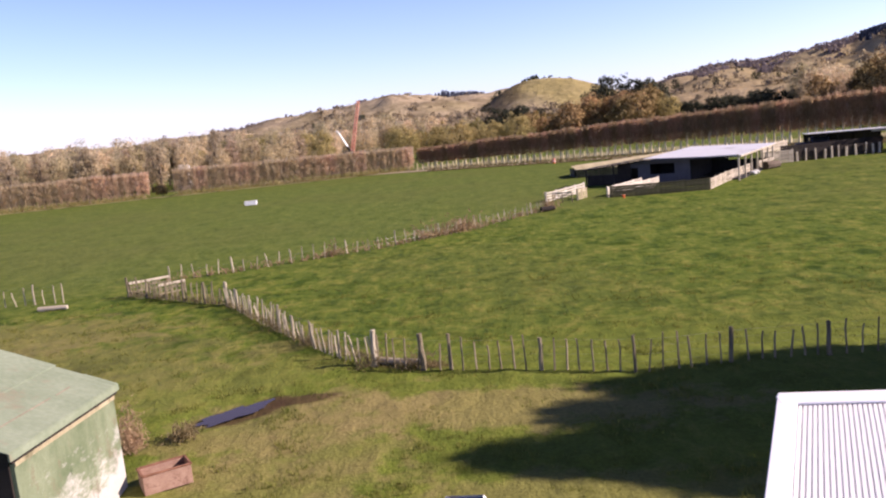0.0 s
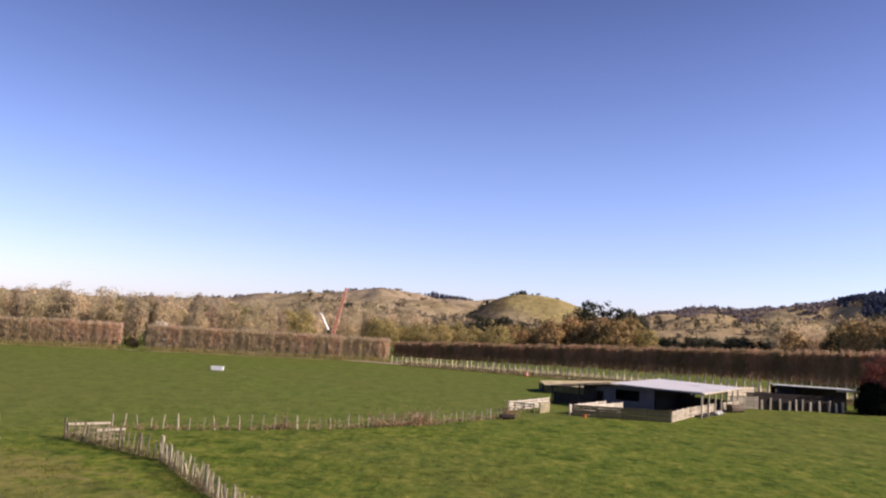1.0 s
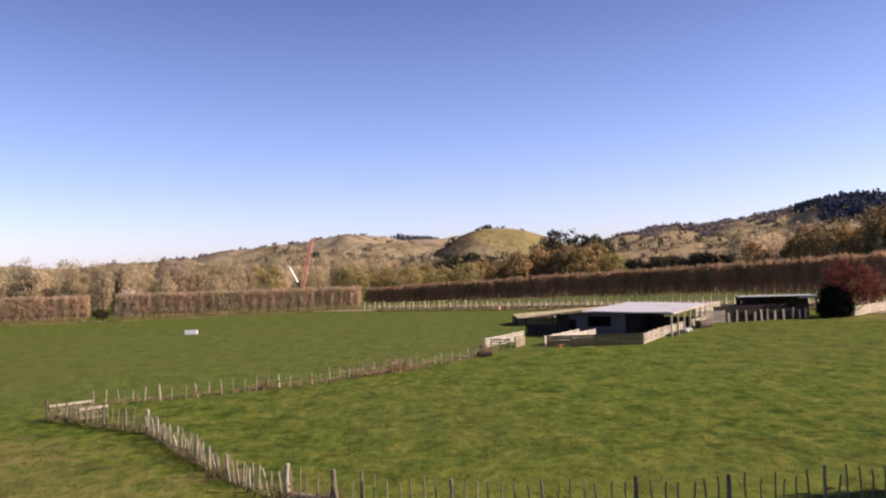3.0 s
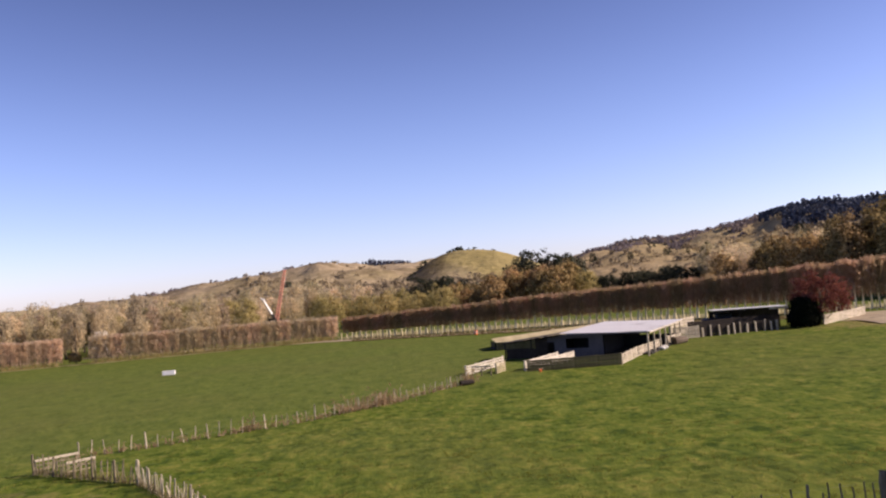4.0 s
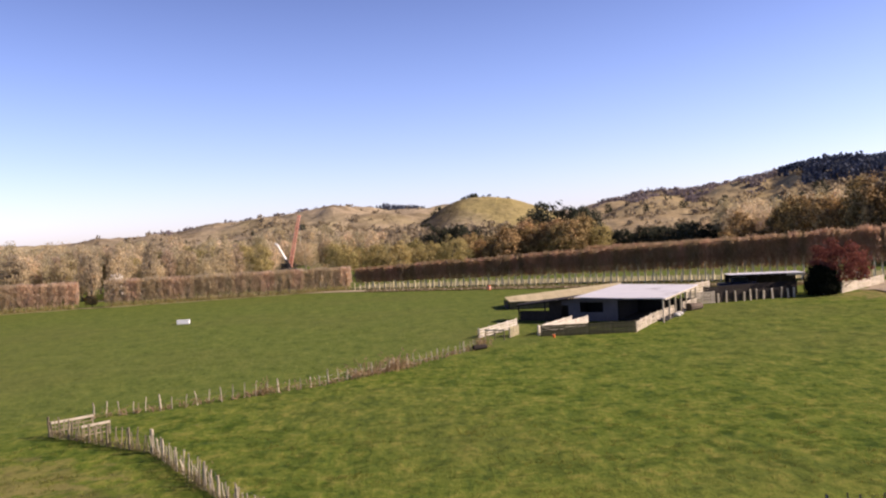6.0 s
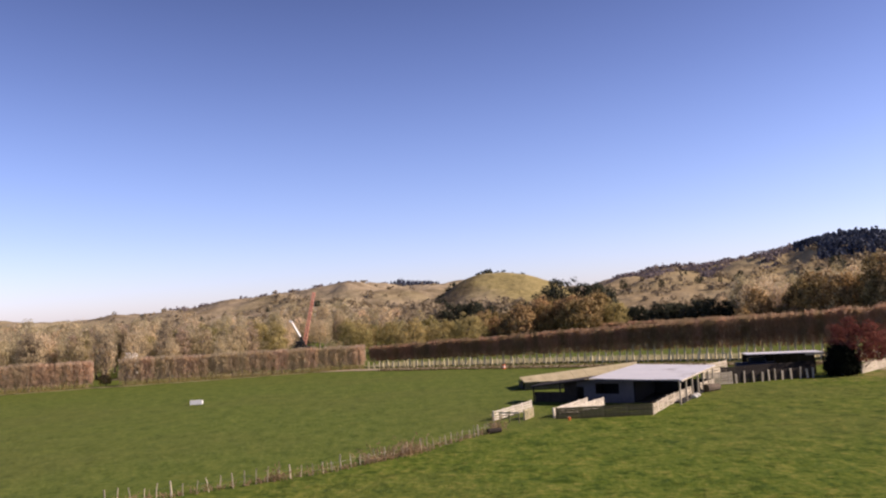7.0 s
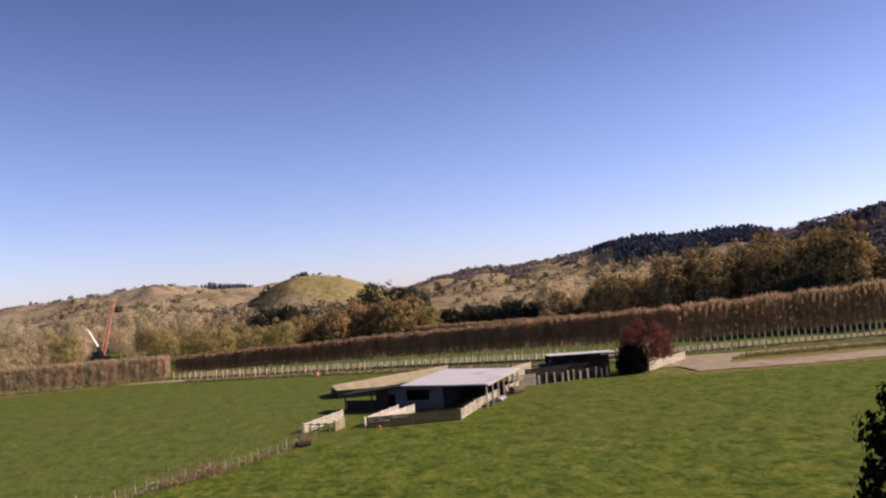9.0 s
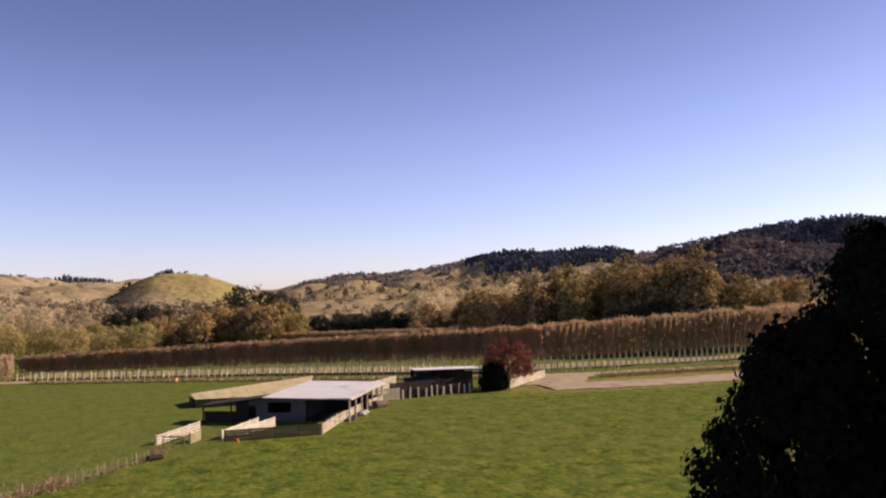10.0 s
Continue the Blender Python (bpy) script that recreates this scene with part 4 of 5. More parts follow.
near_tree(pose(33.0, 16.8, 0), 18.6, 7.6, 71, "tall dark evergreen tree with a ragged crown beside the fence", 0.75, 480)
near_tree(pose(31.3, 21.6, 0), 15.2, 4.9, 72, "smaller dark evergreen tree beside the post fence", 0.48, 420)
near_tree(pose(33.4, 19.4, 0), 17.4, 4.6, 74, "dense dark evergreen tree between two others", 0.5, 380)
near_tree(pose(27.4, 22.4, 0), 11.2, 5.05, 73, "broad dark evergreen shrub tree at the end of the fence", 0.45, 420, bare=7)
# two trees out of view, added to close the gap in the shadow
near_tree(pose(36.6, 20.6, 0), 17.0, 4.6, 75, "unseen dark evergreen tree added to fill the cast shadow", 0.45, 260)
near_tree(pose(37.0, 14.6, 0), 17.4, 4.8, 76, "unseen dark evergreen tree added to fill the cast shadow", 0.5, 260)

# red tree and the dark bush by the yards
tree("red_tree", pose(59.5, 102.9, 0), "dark red autumn-leafed tree beside the stock yards", 7.2, 4.0, F_RED, 91, 0.06, 130, 40, 0.20, 0.7, tall=2.4)
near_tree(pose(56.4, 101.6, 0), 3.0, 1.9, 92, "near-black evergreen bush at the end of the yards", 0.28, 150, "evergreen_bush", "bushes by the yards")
tree("garden_shrub", pose(-55.6, 154.0, 0), "brown-green shrub in the gap of the hedge", 2.4, 1.3, F_BROWN, 93, 0.08, 26, 30, 0.24, 0.5, category="shrub")


# ---- fences ----
def post_mesh(name, h, r, seed, n=7, mat=None):
    """A split post, a little bent and uneven."""
    rng = np.random.default_rng(seed)
    bm = bmesh.new()
    rings = []
    for k, z in enumerate((-0.1, 0.3 * h, 0.7 * h, h - 0.02, h)):
        off = rng.uniform(-0.012, 0.012, 2) * k
        rr = r * (1.06 - 0.05 * k) * (0.8 if k == 4 else 1)
        rings.append([bm.verts.new((off[0] + rr * math.cos(a) * rng.uniform(0.85, 1.15), off[1] + rr * math.sin(a) * rng.uniform(0.85, 1.15), z)) for a in np.linspace(0, 2 * np.pi, n, endpoint=False)])
    for p, q in zip(rings, rings[1:]):
        for k in range(n):
            bm.faces.new((p[k], p[(k + 1) % n], q[(k + 1) % n], q[k]))
    bm.faces.new(rings[-1])
    return mesh_of(name, bm, mat or M_POST)


POSTS = [post_mesh("post", 1.16 + 0.05 * k, 0.046 + 0.006 * k, 100 + k) for k in range(4)]
BATTENS = [post_mesh("batten", 1.05 + 0.05 * k, 0.034, 110 + k, 4) for k in range(4)]
DARK_POSTS = [post_mesh("post", 1.12 + 0.05 * k, 0.050 + 0.008 * k, 120 + k, 7, M_POSTDARK) for k in range(4)]
DARK_BATTENS = [post_mesh("batten", 1.05 + 0.05 * k, 0.034, 130 + k, 4, M_POSTDARK) for k in range(4)]

# these posts carry the same painted sunlight as the hedge stems
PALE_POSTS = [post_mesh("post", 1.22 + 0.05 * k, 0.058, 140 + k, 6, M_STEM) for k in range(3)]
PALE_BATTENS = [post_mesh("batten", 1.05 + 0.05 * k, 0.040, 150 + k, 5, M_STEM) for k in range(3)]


def wire_fence(line, label, step=0.45, every=7, lean=5.0, seed=1, wires=(0.3, 0.55, 0.8, 1.02), dark=False, strainers=(), tall=1.0, stout=1.0, sets=None, uneven=0.08):
    """Posts, battens and wires along a plan line; strainers: stout posts at ends and corners."""
    rng = np.random.default_rng(seed)
    ob = empty("fence", pose(line[0][0], line[0][1], 0), label, "fence", "paddock fences")
    inv = ob.matrix_basis.inverted()
    for k, (x, y, a) in enumerate(pts_along(line, step)):
        big = k % every == 0
        src = (DARK_POSTS if dark else POSTS) if big else (DARK_BATTENS if dark else BATTENS)
        src = sets[0 if big else 1] if sets else src
        p = part("post" if big else "batten", src[int(rng.integers(len(src)))], None, ob)
        w = lean * (0.4 if big else 1.0)
        jx = rng.uniform(-uneven, uneven)
        p.matrix_basis = inv @ pose(x + jx, y, 0, rng.normal(0, w * 0.6), rng.normal(0, w * 0.8), rng.uniform(0, 360)) @ Matrix.Diagonal((stout, stout, rng.uniform(0.82, 1.08) * tall, 1))
    for x, y, h, r in strainers:
        p = part("strainer_post", post_mesh("strainer_post", h, r, int(abs(x) * 10), 9, M_POSTDARK if dark else M_POST), None, ob)
        p.matrix_basis = inv @ pose(x, y, 0, rng.normal(0, 1.5), rng.normal(0, 1.5), 0)
    for z in wires:
        bm = bmesh.new()
        for (x0, y0), (x1, y1) in zip(line, line[1:]):
            tube(bm, inv @ Vector((x0, y0, z)), inv @ Vector((x1, y1, z)), 0.0022, None, 3)
        part("wire", bm, M_WIRE, ob)
    return ob


wire_fence([(-2.9, 29.8), (-1.0, 28.6), (2.8, 27.4), (6.2, 26.4), (9.4, 26.6), (13.1, 26.4), (18.0, 26.8), (26, 26.4)], "dark weathered post and batten fence across the paddock", 0.44, 7, 4.0, 1, dark=True, strainers=((-1.15, 28.75, 1.24, 0.10), (17.9, 26.95, 1.35, 0.13)))
wire_fence([(-12.0, 42.9), (-8.5, 37.3), (-6.5, 34.0), (-4.4, 31.0), (-3.0, 29.8)], "pale weathered batten fence running down the slope", 0.29, 7, 7.0, 2, tall=0.92, strainers=((-2.95, 29.75, 1.28, 0.11), (-11.9, 42.8, 1.3, 0.09)))
wire_fence([(-19.3, 48.2), (-15.8, 45.6), (-12.0, 42.9)], "tightly spaced dark batten fence beside the gate", 0.30, 6, 8.0, 3, dark=True)
wire_fence([(-34, 48.5), (-23.2, 48.2)], "grey leaning batten fence in long grass", 0.6, 5, 6.0, 4)
wire_fence([(-18.5, 52.6), (-13.7, 54.2), (-5.1, 58.8), (0.1, 63.2), (8.4, 73.0)], "low grey batten fence with weeds along it", 0.8, 5, 6.0, 5, (0.3, 0.6), tall=0.85)


wire_fence([(-7, 161.8), (15.5, 152.8), (34.5, 145.2), (76.5, 121.2), (92, 119)], "pale post fence along the foot of the tall hedge", 1.05, 4, 5.0, 6, (0.4, 0.8, 1.15), tall=1.25, stout=2.2, sets=(PALE_POSTS, PALE_BATTENS), uneven=0.28)


def rail_fence(line, label, height=1.25, rails=5, step=2.0, wood=None, gap=0.35, seed=1, board=0.03, name="yard_fence", group="stock yard rails"):
    """Posts with boards nailed across: every board and post is a part."""
    rng = np.random.default_rng(seed)
    wood = wood or M_RAIL
    ob = empty(name, pose(line[0][0], line[0][1], 0), label, "fence", group)
    inv = ob.matrix_basis.inverted()
    bh = height / (rails + (rails - 1) * gap + gap)
    for (x0, y0), (x1, y1) in zip(line, line[1:]):
        d = Vector((x1 - x0, y1 - y0, 0))
        n = max(1, round(d.length / step))
        a = math.degrees(math.atan2(d.y, d.x))
        bmp = bmesh.new()
        box(bmp, (0.14, 0.14, height + 0.12), pose(0, 0, height / 2 - 0.02), 0.015)
        pm = mesh_of("post", bmp, wood)
        bmb = bmesh.new()
        box(bmb, (d.length / n + 0.06, board, bh), Matrix(), 0.008)
        bd = mesh_of("rail", bmb, wood)
        for k in range(n + 1):
            o = part("post", pm, None, ob)
            o.matrix_basis = inv @ pose(x0 + d.x * k / n, y0 + d.y * k / n, 0, rng.normal(0, 1.2), rng.normal(0, 1.2), a)
        for k in range(n):
            for j in range(rails):
                z = bh * 0.5 + gap * bh * 0.6 + j * bh * (1 + gap) + rng.uniform(-0.01, 0.01)
                o = part("rail", bd, None, ob)
                o.matrix_basis = inv @ pose(x0 + d.x * (k + 0.5) / n, y0 + d.y * (k + 0.5) / n, z, 0, rng.normal(0, 0.5), a) @ pose(0, -0.09, 0)
    return ob


rail_fence([(14.9, 77.9), (24.0, 77.2)], "mossy close-boarded front rail of the stock yard", 1.1, 5, 2.3, M_MOSSY, 0.05, 11)
rail_fence([(24.1, 77.3), (27.4, 82.9), (33.2, 91.4), (37.6, 96.8)], "pale weathered side rail of the stock yard", 1.05, 5, 2.4, None, 0.4, 12)
rail_fence([(14.8, 78.9), (19.6, 85.6)], "pale drafting pen rail inside the yard", 1.0, 5, 2.2, M_WHITERAIL, 0.22, 13)
rail_fence([(16.0, 78.6), (21.2, 85.0)], "pale drafting pen rail beside the barn", 1.0, 5, 2.2, M_WHITERAIL, 0.22, 14)
rail_fence([(9.0, 79.4), (13.8, 86.6)], "pale timber rail of the outer pen", 0.95, 4, 2.2, M_WHITERAIL, 0.5, 15)
rail_fence([(11.9, 78.6), (13.0, 80.4)], "pale end rail of the outer pen", 1.0, 5, 1.0, M_LICHEN, 0.4, 16)
rail_fence([(37.6, 99.0), (41.0, 99.4)], "stacked pale rails at the loading race", 1.5, 6, 2.0, None, 0.3, 19)
rail_fence([(38.5, 103.0), (44.0, 108.5)], "pale rails behind the barn roof", 2.2, 6, 2.2, None, 0.25, 20)
# boards take the darkness of a shadowed shed into their colour
rail_fence([(41.2, 103.4), (54.8, 105.4)], "board wall of the covered race, coloured near-black for shadow", 1.75, 6, 2.3, M_DARKWOOD, 0.05, 21)
rail_fence([(59.3, 102.4), (65.0, 107.4), (72.0, 113.4)], "pale picket-like rail beside the drive", 1.25, 4, 2.0, None, 0.12, 22)
rail_fence([(40.6, 99.6), (52.4, 101.4)], "dark race boards between pale posts", 1.35, 5, 1.45, M_DARKWOOD, 0.06, 23)


def race_posts():
    bm = bmesh.new()
    box(bm, (0.30, 0.16, 1.45), pose(0, 0, 0.7), 0.02)
    me = mesh_of("race_post", bm, M_RAIL)
    for k in range(12):
        u = k / 11
        o = new("race_post", me)
        o.matrix_basis = pose(40.7 + 11.6 * u + 0.2 * math.sin(k * 5.1), 99.4 + 1.75 * u, 0, 2 * math.sin(k * 2.3), 3 * math.sin(k * 3.7), 8) @ Matrix.Diagonal((0.75 + 0.2 * math.sin(k * 1.9), 1, 0.92 + 0.12 * math.sin(k * 4.3), 1))
        tagged(o, "broad pale post of the loading race", "post", "loading race posts")


race_posts()


def field_gate(m, label, length=3.6, height=1.1):
    ob = empty("gate", m, label, "gate")
    for j in range(3):
        bm = bmesh.new()
        box(bm, (length, 0.04, 0.14 if j == 0 else 0.06), pose(0, 0, height - 0.06 - j * 0.26), 0.006)
        part("rail", bm, M_RAIL if j == 0 else M_POSTDARK, ob)
    for s in (-1, 0, 1):
        bm = bmesh.new()
        box(bm, (0.08, 0.06, height), pose(s * length * 0.48, 0.045, height / 2), 0.006)
        part("upright", bm, M_POSTDARK, ob)
    bm = bmesh.new()
    tube(bm, (-length * 0.47, 0.05, 0.15), (length * 0.47, 0.05, height), 0.035)
    part("brace", bm, M_POSTDARK, ob)
    return ob


field_gate(pose(-18.3, 48.9, 0, 0, 0, 38), "pale weathered timber gate standing open", 2.4, 0.85)
field_gate(pose(-16.4, 47.4, 0, 0, 0, 40), "pale weathered timber gate beside the fence", 1.6, 0.8)
field_gate(pose(10.3, 77.6, 0, 0, 0, -25), "grey steel-pipe gate of the outer pen", 2.0, 1.0)


def log(m, length, r, label, mat=None):
    bm = bmesh.new()
    for k in range(4):
        tube(bm, (length * (k / 4 - 0.5), 0, r * 0.85 + 0.01 * (k % 2)), (length * ((k + 1) / 4 - 0.5), 0, r * 0.85 + 0.01 * ((k + 1) % 2)), r * (1 - 0.06 * k), r * (0.96 - 0.06 * k), 9)
    o = part("log", bm, mat or M_LOG)
    o.matrix_basis = m
    return tagged(o, label, "log")


log(pose(-22.8, 46.0, 0, 0, 0, 4), 1.6, 0.15, "bleached log lying by the fence")
log(pose(-2.0, 29.5, 0, 0, 0, -22), 1.9, 0.13, "fallen pale branch at the fence corner")
log(pose(8.25, 72.0, 0, 0, 0, 20), 1.3, 0.25, "dark stump of a log in the grass", M_DARKWOOD)
log(pose(36.0, 93.0, 0, 0, 0, 30), 2.2, 0.5, "dark hollow log at the yard corner", M_BARK)


def weeds(name, spots, label, seed, size=0.5, mat=None):
    rng = np.random.default_rng(seed)
    p = []
    for x, y, r, h, n in spots:
        q = rng.normal(0, 1, (n, 3)) * np.array([r * 0.5, r * 0.5, 0])
        q[:, 2] = np.abs(rng.normal(0, 0.5, n)) * h + 0.05
        p.append(q + np.array([x, y, 0]))
    v, f = cards(np.concatenate(p), size * 0.42, rng, 2.0)
    tagged(new(name, from_arrays(name, v, f, mat or F_WEED)), label, "weeds", kind="stuff")


weeds("dead_weeds", [(x, y, 0.9, 0.9, 60) for x, y, _ in pts_along([(-2.5, 61.2), (2.0, 65.2)], 0.8)] + [(x, y, 0.4, 0.38, 15) for x, y, _ in pts_along([(-18.5, 52.6), (-13.7, 54.2), (-5.1, 58.8), (0.1, 63.2), (8.4, 73.0)], 0.9)]
      + [(-8.5, 56.9, 0.7, 0.8, 80), (0.6, 63.8, 0.8, 1.0, 120), (8.6, 73.2, 0.9, 1.0, 150)], "rust-brown dead weeds along the fence", 61)
weeds("rank_grass", [(-7.9, 23.9, 0.40, 0.36, 420), (-3.0, 29.6, 0.7, 0.5, 300), (-1.4, 29.2, 0.9, 0.4, 300), (-8.0, 36.6, 0.6, 0.7, 180), (-5.9, 33.2, 0.4, 0.7, 140)] + [(x, y, 0.22, 0.38, 30) for x, y, _ in pts_along([(-19, 48.0), (-12.0, 42.9), (-6.5, 34.0), (-3.2, 30.0)], 0.3)], "dry brown rank grass in clumps", 62, 0.22)
weeds("dry_tuft", [(-9.2, 23.3, 0.36, 0.95, 1500)], "pale straw-coloured dry grass by the shed corner", 67, 0.17, F_STRAW)
weeds("hedge_foot_grass", [(x, y, 1.0, 0.95, 60) for x, y, _ in pts_along([(-102, 137.0), (-57.5, 150.9)], 0.8) + pts_along([(-51.2, 151.3), (-8, 161.9)], 0.8)], "pale yellow-green rank grass at the foot of the hedge", 68, 0.6, F_RANK)
weeds("bank_weeds", [(x, y, 0.9, 0.7, 60) for x, y, _ in pts_along([(-4, 153.5), (17, 143.5), (38, 132), (62, 117)], 1.5)] + [(x, y, 1.0, 0.8, 60) for x, y, _ in pts_along([(80, 108), (120, 106)], 1.2)], "dark rough grass on the bank of the track", 63, 0.7)


# ---- barn ----
def corrugated(bm, x0, x1, y0, y1, zf, pitch=0.3, amp=0.02, thick=0.03, across="y"):
    """A ribbed sheet roof; zf(x, y) gives its height. Ribs run along x, or along y."""
    n = max(2, int(((y1 - y0) if across == "y" else (x1 - x0)) / pitch * 2))
    m = 6
    top, low = [], []
    for k in range(n + 1):
        r1, r2 = [], []
        for j in range(m + 1):
            x = x0 + (x1 - x0) * (j / m if across == "y" else k / n)
            y = y0 + (y1 - y0) * (k / n if across == "y" else j / m)
            z = zf(x, y) + (amp if k % 2 else -amp)
            r1.append(bm.verts.new((x, y, z)))
            r2.append(bm.verts.new((x, y, z - thick)))
        top.append(r1), low.append(r2)
    for k in range(n):
        for j in range(m):
            bm.faces.new((top[k][j], top[k][j + 1], top[k + 1][j + 1], top[k + 1][j]))
            bm.faces.new((low[k][j], low[k + 1][j], low[k + 1][j + 1], low[k][j + 1]))
    for k in range(n):
        for j in (0, m):
            bm.faces.new((top[k][j], top[k + 1][j], low[k + 1][j], low[k][j]))
    for k in (0, n):
        for j in range(m):
            bm.faces.new((top[k][j], top[k][j + 1], low[k][j + 1], low[k][j]))
    bmesh.ops.recalc_face_normals(bm, faces=bm.faces)


def barn():
    ob = empty("barn", pose(28.9, 83.0, 0, 0, 0, -32), "low open-fronted woolshed with a dull zinc roof", "barn")
    W, L = 9.7, 17.5
    zf = lambda x, y: 2.58 - 0.02 * x
    bm = bmesh.new()
    corrugated(bm, -W, 0.25, -0.3, L, zf, 0.4, 0.018)
    part("roof", bm, M_ZINC, ob, "dull zinc corrugated roof")
    bm = bmesh.new()
    corrugated(bm, -W - 7.0, -W, -0.2, 3.2, lambda x, y: 2.76 + (x + W) * 0.12, 0.4, 0.018)
    part("lean_to_roof", bm, M_DARKROOF, ob, "dark rusted lean-to roof sheet")
    # front wall with a window and a door opening, then the open bay
    z1 = 2.55
    for nm, x0, x1, za, zb in (("front_wall", -W, -W + 0.25, 0, z1), ("front_wall", -W + 0.25, -W + 2.9, 0, 0.98), ("front_wall", -W + 0.25, -W + 2.9, 2.08, z1),
                               ("front_wall", -W + 2.9, -W + 4.5, 0, z1), ("lean_to_wall", -W - 1.1, -W, 0.0, 2.5), ("lean_to_wall", -W - 1.9, -W - 1.1, 1.75, 2.4),
                               ("lean_to_wall", -W - 3.4, -W - 1.9, 0.0, 2.3), ("low_wall", -W - 7.0, -W - 3.4, 0.0, 1.15)):
        bm = bmesh.new()
        box(bm, (x1 - x0 - 0.004, 0.12, zb - za), pose((x0 + x1) / 2, 0.9, (za + zb) / 2), 0.004)
        # far lean-to wall is dark timber, painting the shadow below its roof
        part(nm, bm, M_DARKWOOD if nm == "low_wall" or x1 < -W - 1.8 else M_BARNWALL, ob)
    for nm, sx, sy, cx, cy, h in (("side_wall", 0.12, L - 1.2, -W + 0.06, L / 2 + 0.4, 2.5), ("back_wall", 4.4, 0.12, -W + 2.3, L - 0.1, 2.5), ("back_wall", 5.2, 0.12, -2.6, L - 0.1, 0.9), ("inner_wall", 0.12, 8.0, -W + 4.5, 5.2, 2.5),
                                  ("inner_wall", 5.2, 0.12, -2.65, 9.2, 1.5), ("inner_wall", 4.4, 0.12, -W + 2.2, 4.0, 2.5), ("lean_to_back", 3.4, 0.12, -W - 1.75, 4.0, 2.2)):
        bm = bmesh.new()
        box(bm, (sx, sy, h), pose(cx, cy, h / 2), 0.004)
        # inner walls are black in place of the bay's shade
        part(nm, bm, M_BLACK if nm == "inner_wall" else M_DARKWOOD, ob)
    # slab over the sunlit grass, coloured as if in deep shade
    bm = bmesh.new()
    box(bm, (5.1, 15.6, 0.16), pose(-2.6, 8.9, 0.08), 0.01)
    part("shade_floor", bm, M_BLACK, ob, "floor slab coloured black for the shade under the roof")
    for k in range(7):
        bm = bmesh.new()
        box(bm, (0.16, 0.16, 2.56), pose(-0.1, 0.1 + k * 2.85, 1.26), 0.012)
        part("post", bm, M_RAIL, ob)
    for x in (-W - 6.8, -W - 3.6):
        bm = bmesh.new()
        box(bm, (0.14, 0.14, 2.7 + (x + W) * 0.12), pose(x, 0.1, (2.7 + (x + W) * 0.12) / 2), 0.012)
        part("post", bm, M_DARKWOOD, ob)
    bm = bmesh.new()
    box(bm, (W, 0.08, 0.2), pose(-W / 2, -0.2, 2.54) , 0.01)
    part("fascia", bm, M_BARNWALL, ob)
    bm = bmesh.new()
    box(bm, (0.08, L, 0.18), pose(0.14, L / 2, 2.45), 0.01)
    part("side_beam", bm, M_RAIL, ob)
    bm = bmesh.new()
    tube(bm, (-W, -0.1, 2.6), (-W - 7.0, -0.1, 1.78), 0.07)
    part("lean_to_beam", bm, M_DARKWOOD, ob)
    for k in range(4):
        bm = bmesh.new()
        box(bm, (0.25, 0.05, 0.35), pose(-3.4 + k * 0.5, 8.9, 1.9), 0.01)
        part("hanging_bag", bm, M_CONCRETE, ob, "pale bag hung on the back wall")
    return ob


barn()


def covered_pen():
    """A long low pen roofed with flat sheets, shut in front by shaded boards."""
    ob = empty("covered_pen", pose(15.9, 105.5, 0), "long low covered pen with a pale lichened roof", "pen")
    inv = ob.matrix_basis.inverted()
    front = [Vector((15.9, 105.5, 1.06)), Vector((24.5, 104.2, 1.06)), Vector((31.2, 107.6, 1.10))]
    back = [Vector((16.0, 110.7, 1.26)), Vector((26.4, 118.4, 1.28)), Vector((36.8, 126.0, 1.30))]

    def along(line, u):
        k = min(int(u * 2), 1)
        return line[k].lerp(line[k + 1], u * 2 - k)

    n = 18
    for k in range(n):
        bm = bmesh.new()
        vs = []
        for dz in (0.0, -0.05):
            for line, u in ((front, k / n), (front, (k + 0.985) / n), (back, (k + 0.985) / n), (back, k / n)):
                vs.append(bm.verts.new(inv @ along(line, u) + Vector((0, 0, dz + 0.012 * (k % 2)))))
        bm.faces.new(vs[:4]), bm.faces.new(vs[7:3:-1])
        for q in range(4):
            bm.faces.new((vs[q], vs[4 + q], vs[4 + (q + 1) % 4], vs[(q + 1) % 4]))
        bmesh.ops.recalc_face_normals(bm, faces=bm.faces)
        part("roof_sheet", bm, M_PALESHEET, ob)
    for line, wood in ((front[:2], M_MOSSY), ([front[0], back[0]], M_DARKWOOD), (back, M_DARKWOOD)):
        for p, q in zip(line, line[1:]):
            d = q - p
            a = math.degrees(math.atan2(d.y, d.x))
            for j in range(4):
                bm = bmesh.new()
                box(bm, (math.hypot(d.x, d.y) - 0.2, 0.035, 0.21), inv @ pose((p.x + q.x) / 2, (p.y + q.y) / 2, 0.14 + j * 0.245, 0, 0, a) @ pose(0, 0.16 if line is not back else -0.2, 0), 0.006)
                part("board", bm, wood, ob)
    for x, y in ((16.05, 105.7), (18.8, 105.3), (21.6, 104.9), (24.3, 104.5)):
        bm = bmesh.new()
        box(bm, (0.13, 0.13, 1.0), inv @ pose(x, y + 0.22, 0.5), 0.012)
        part("post", bm, M_POSTDARK, ob)


covered_pen()


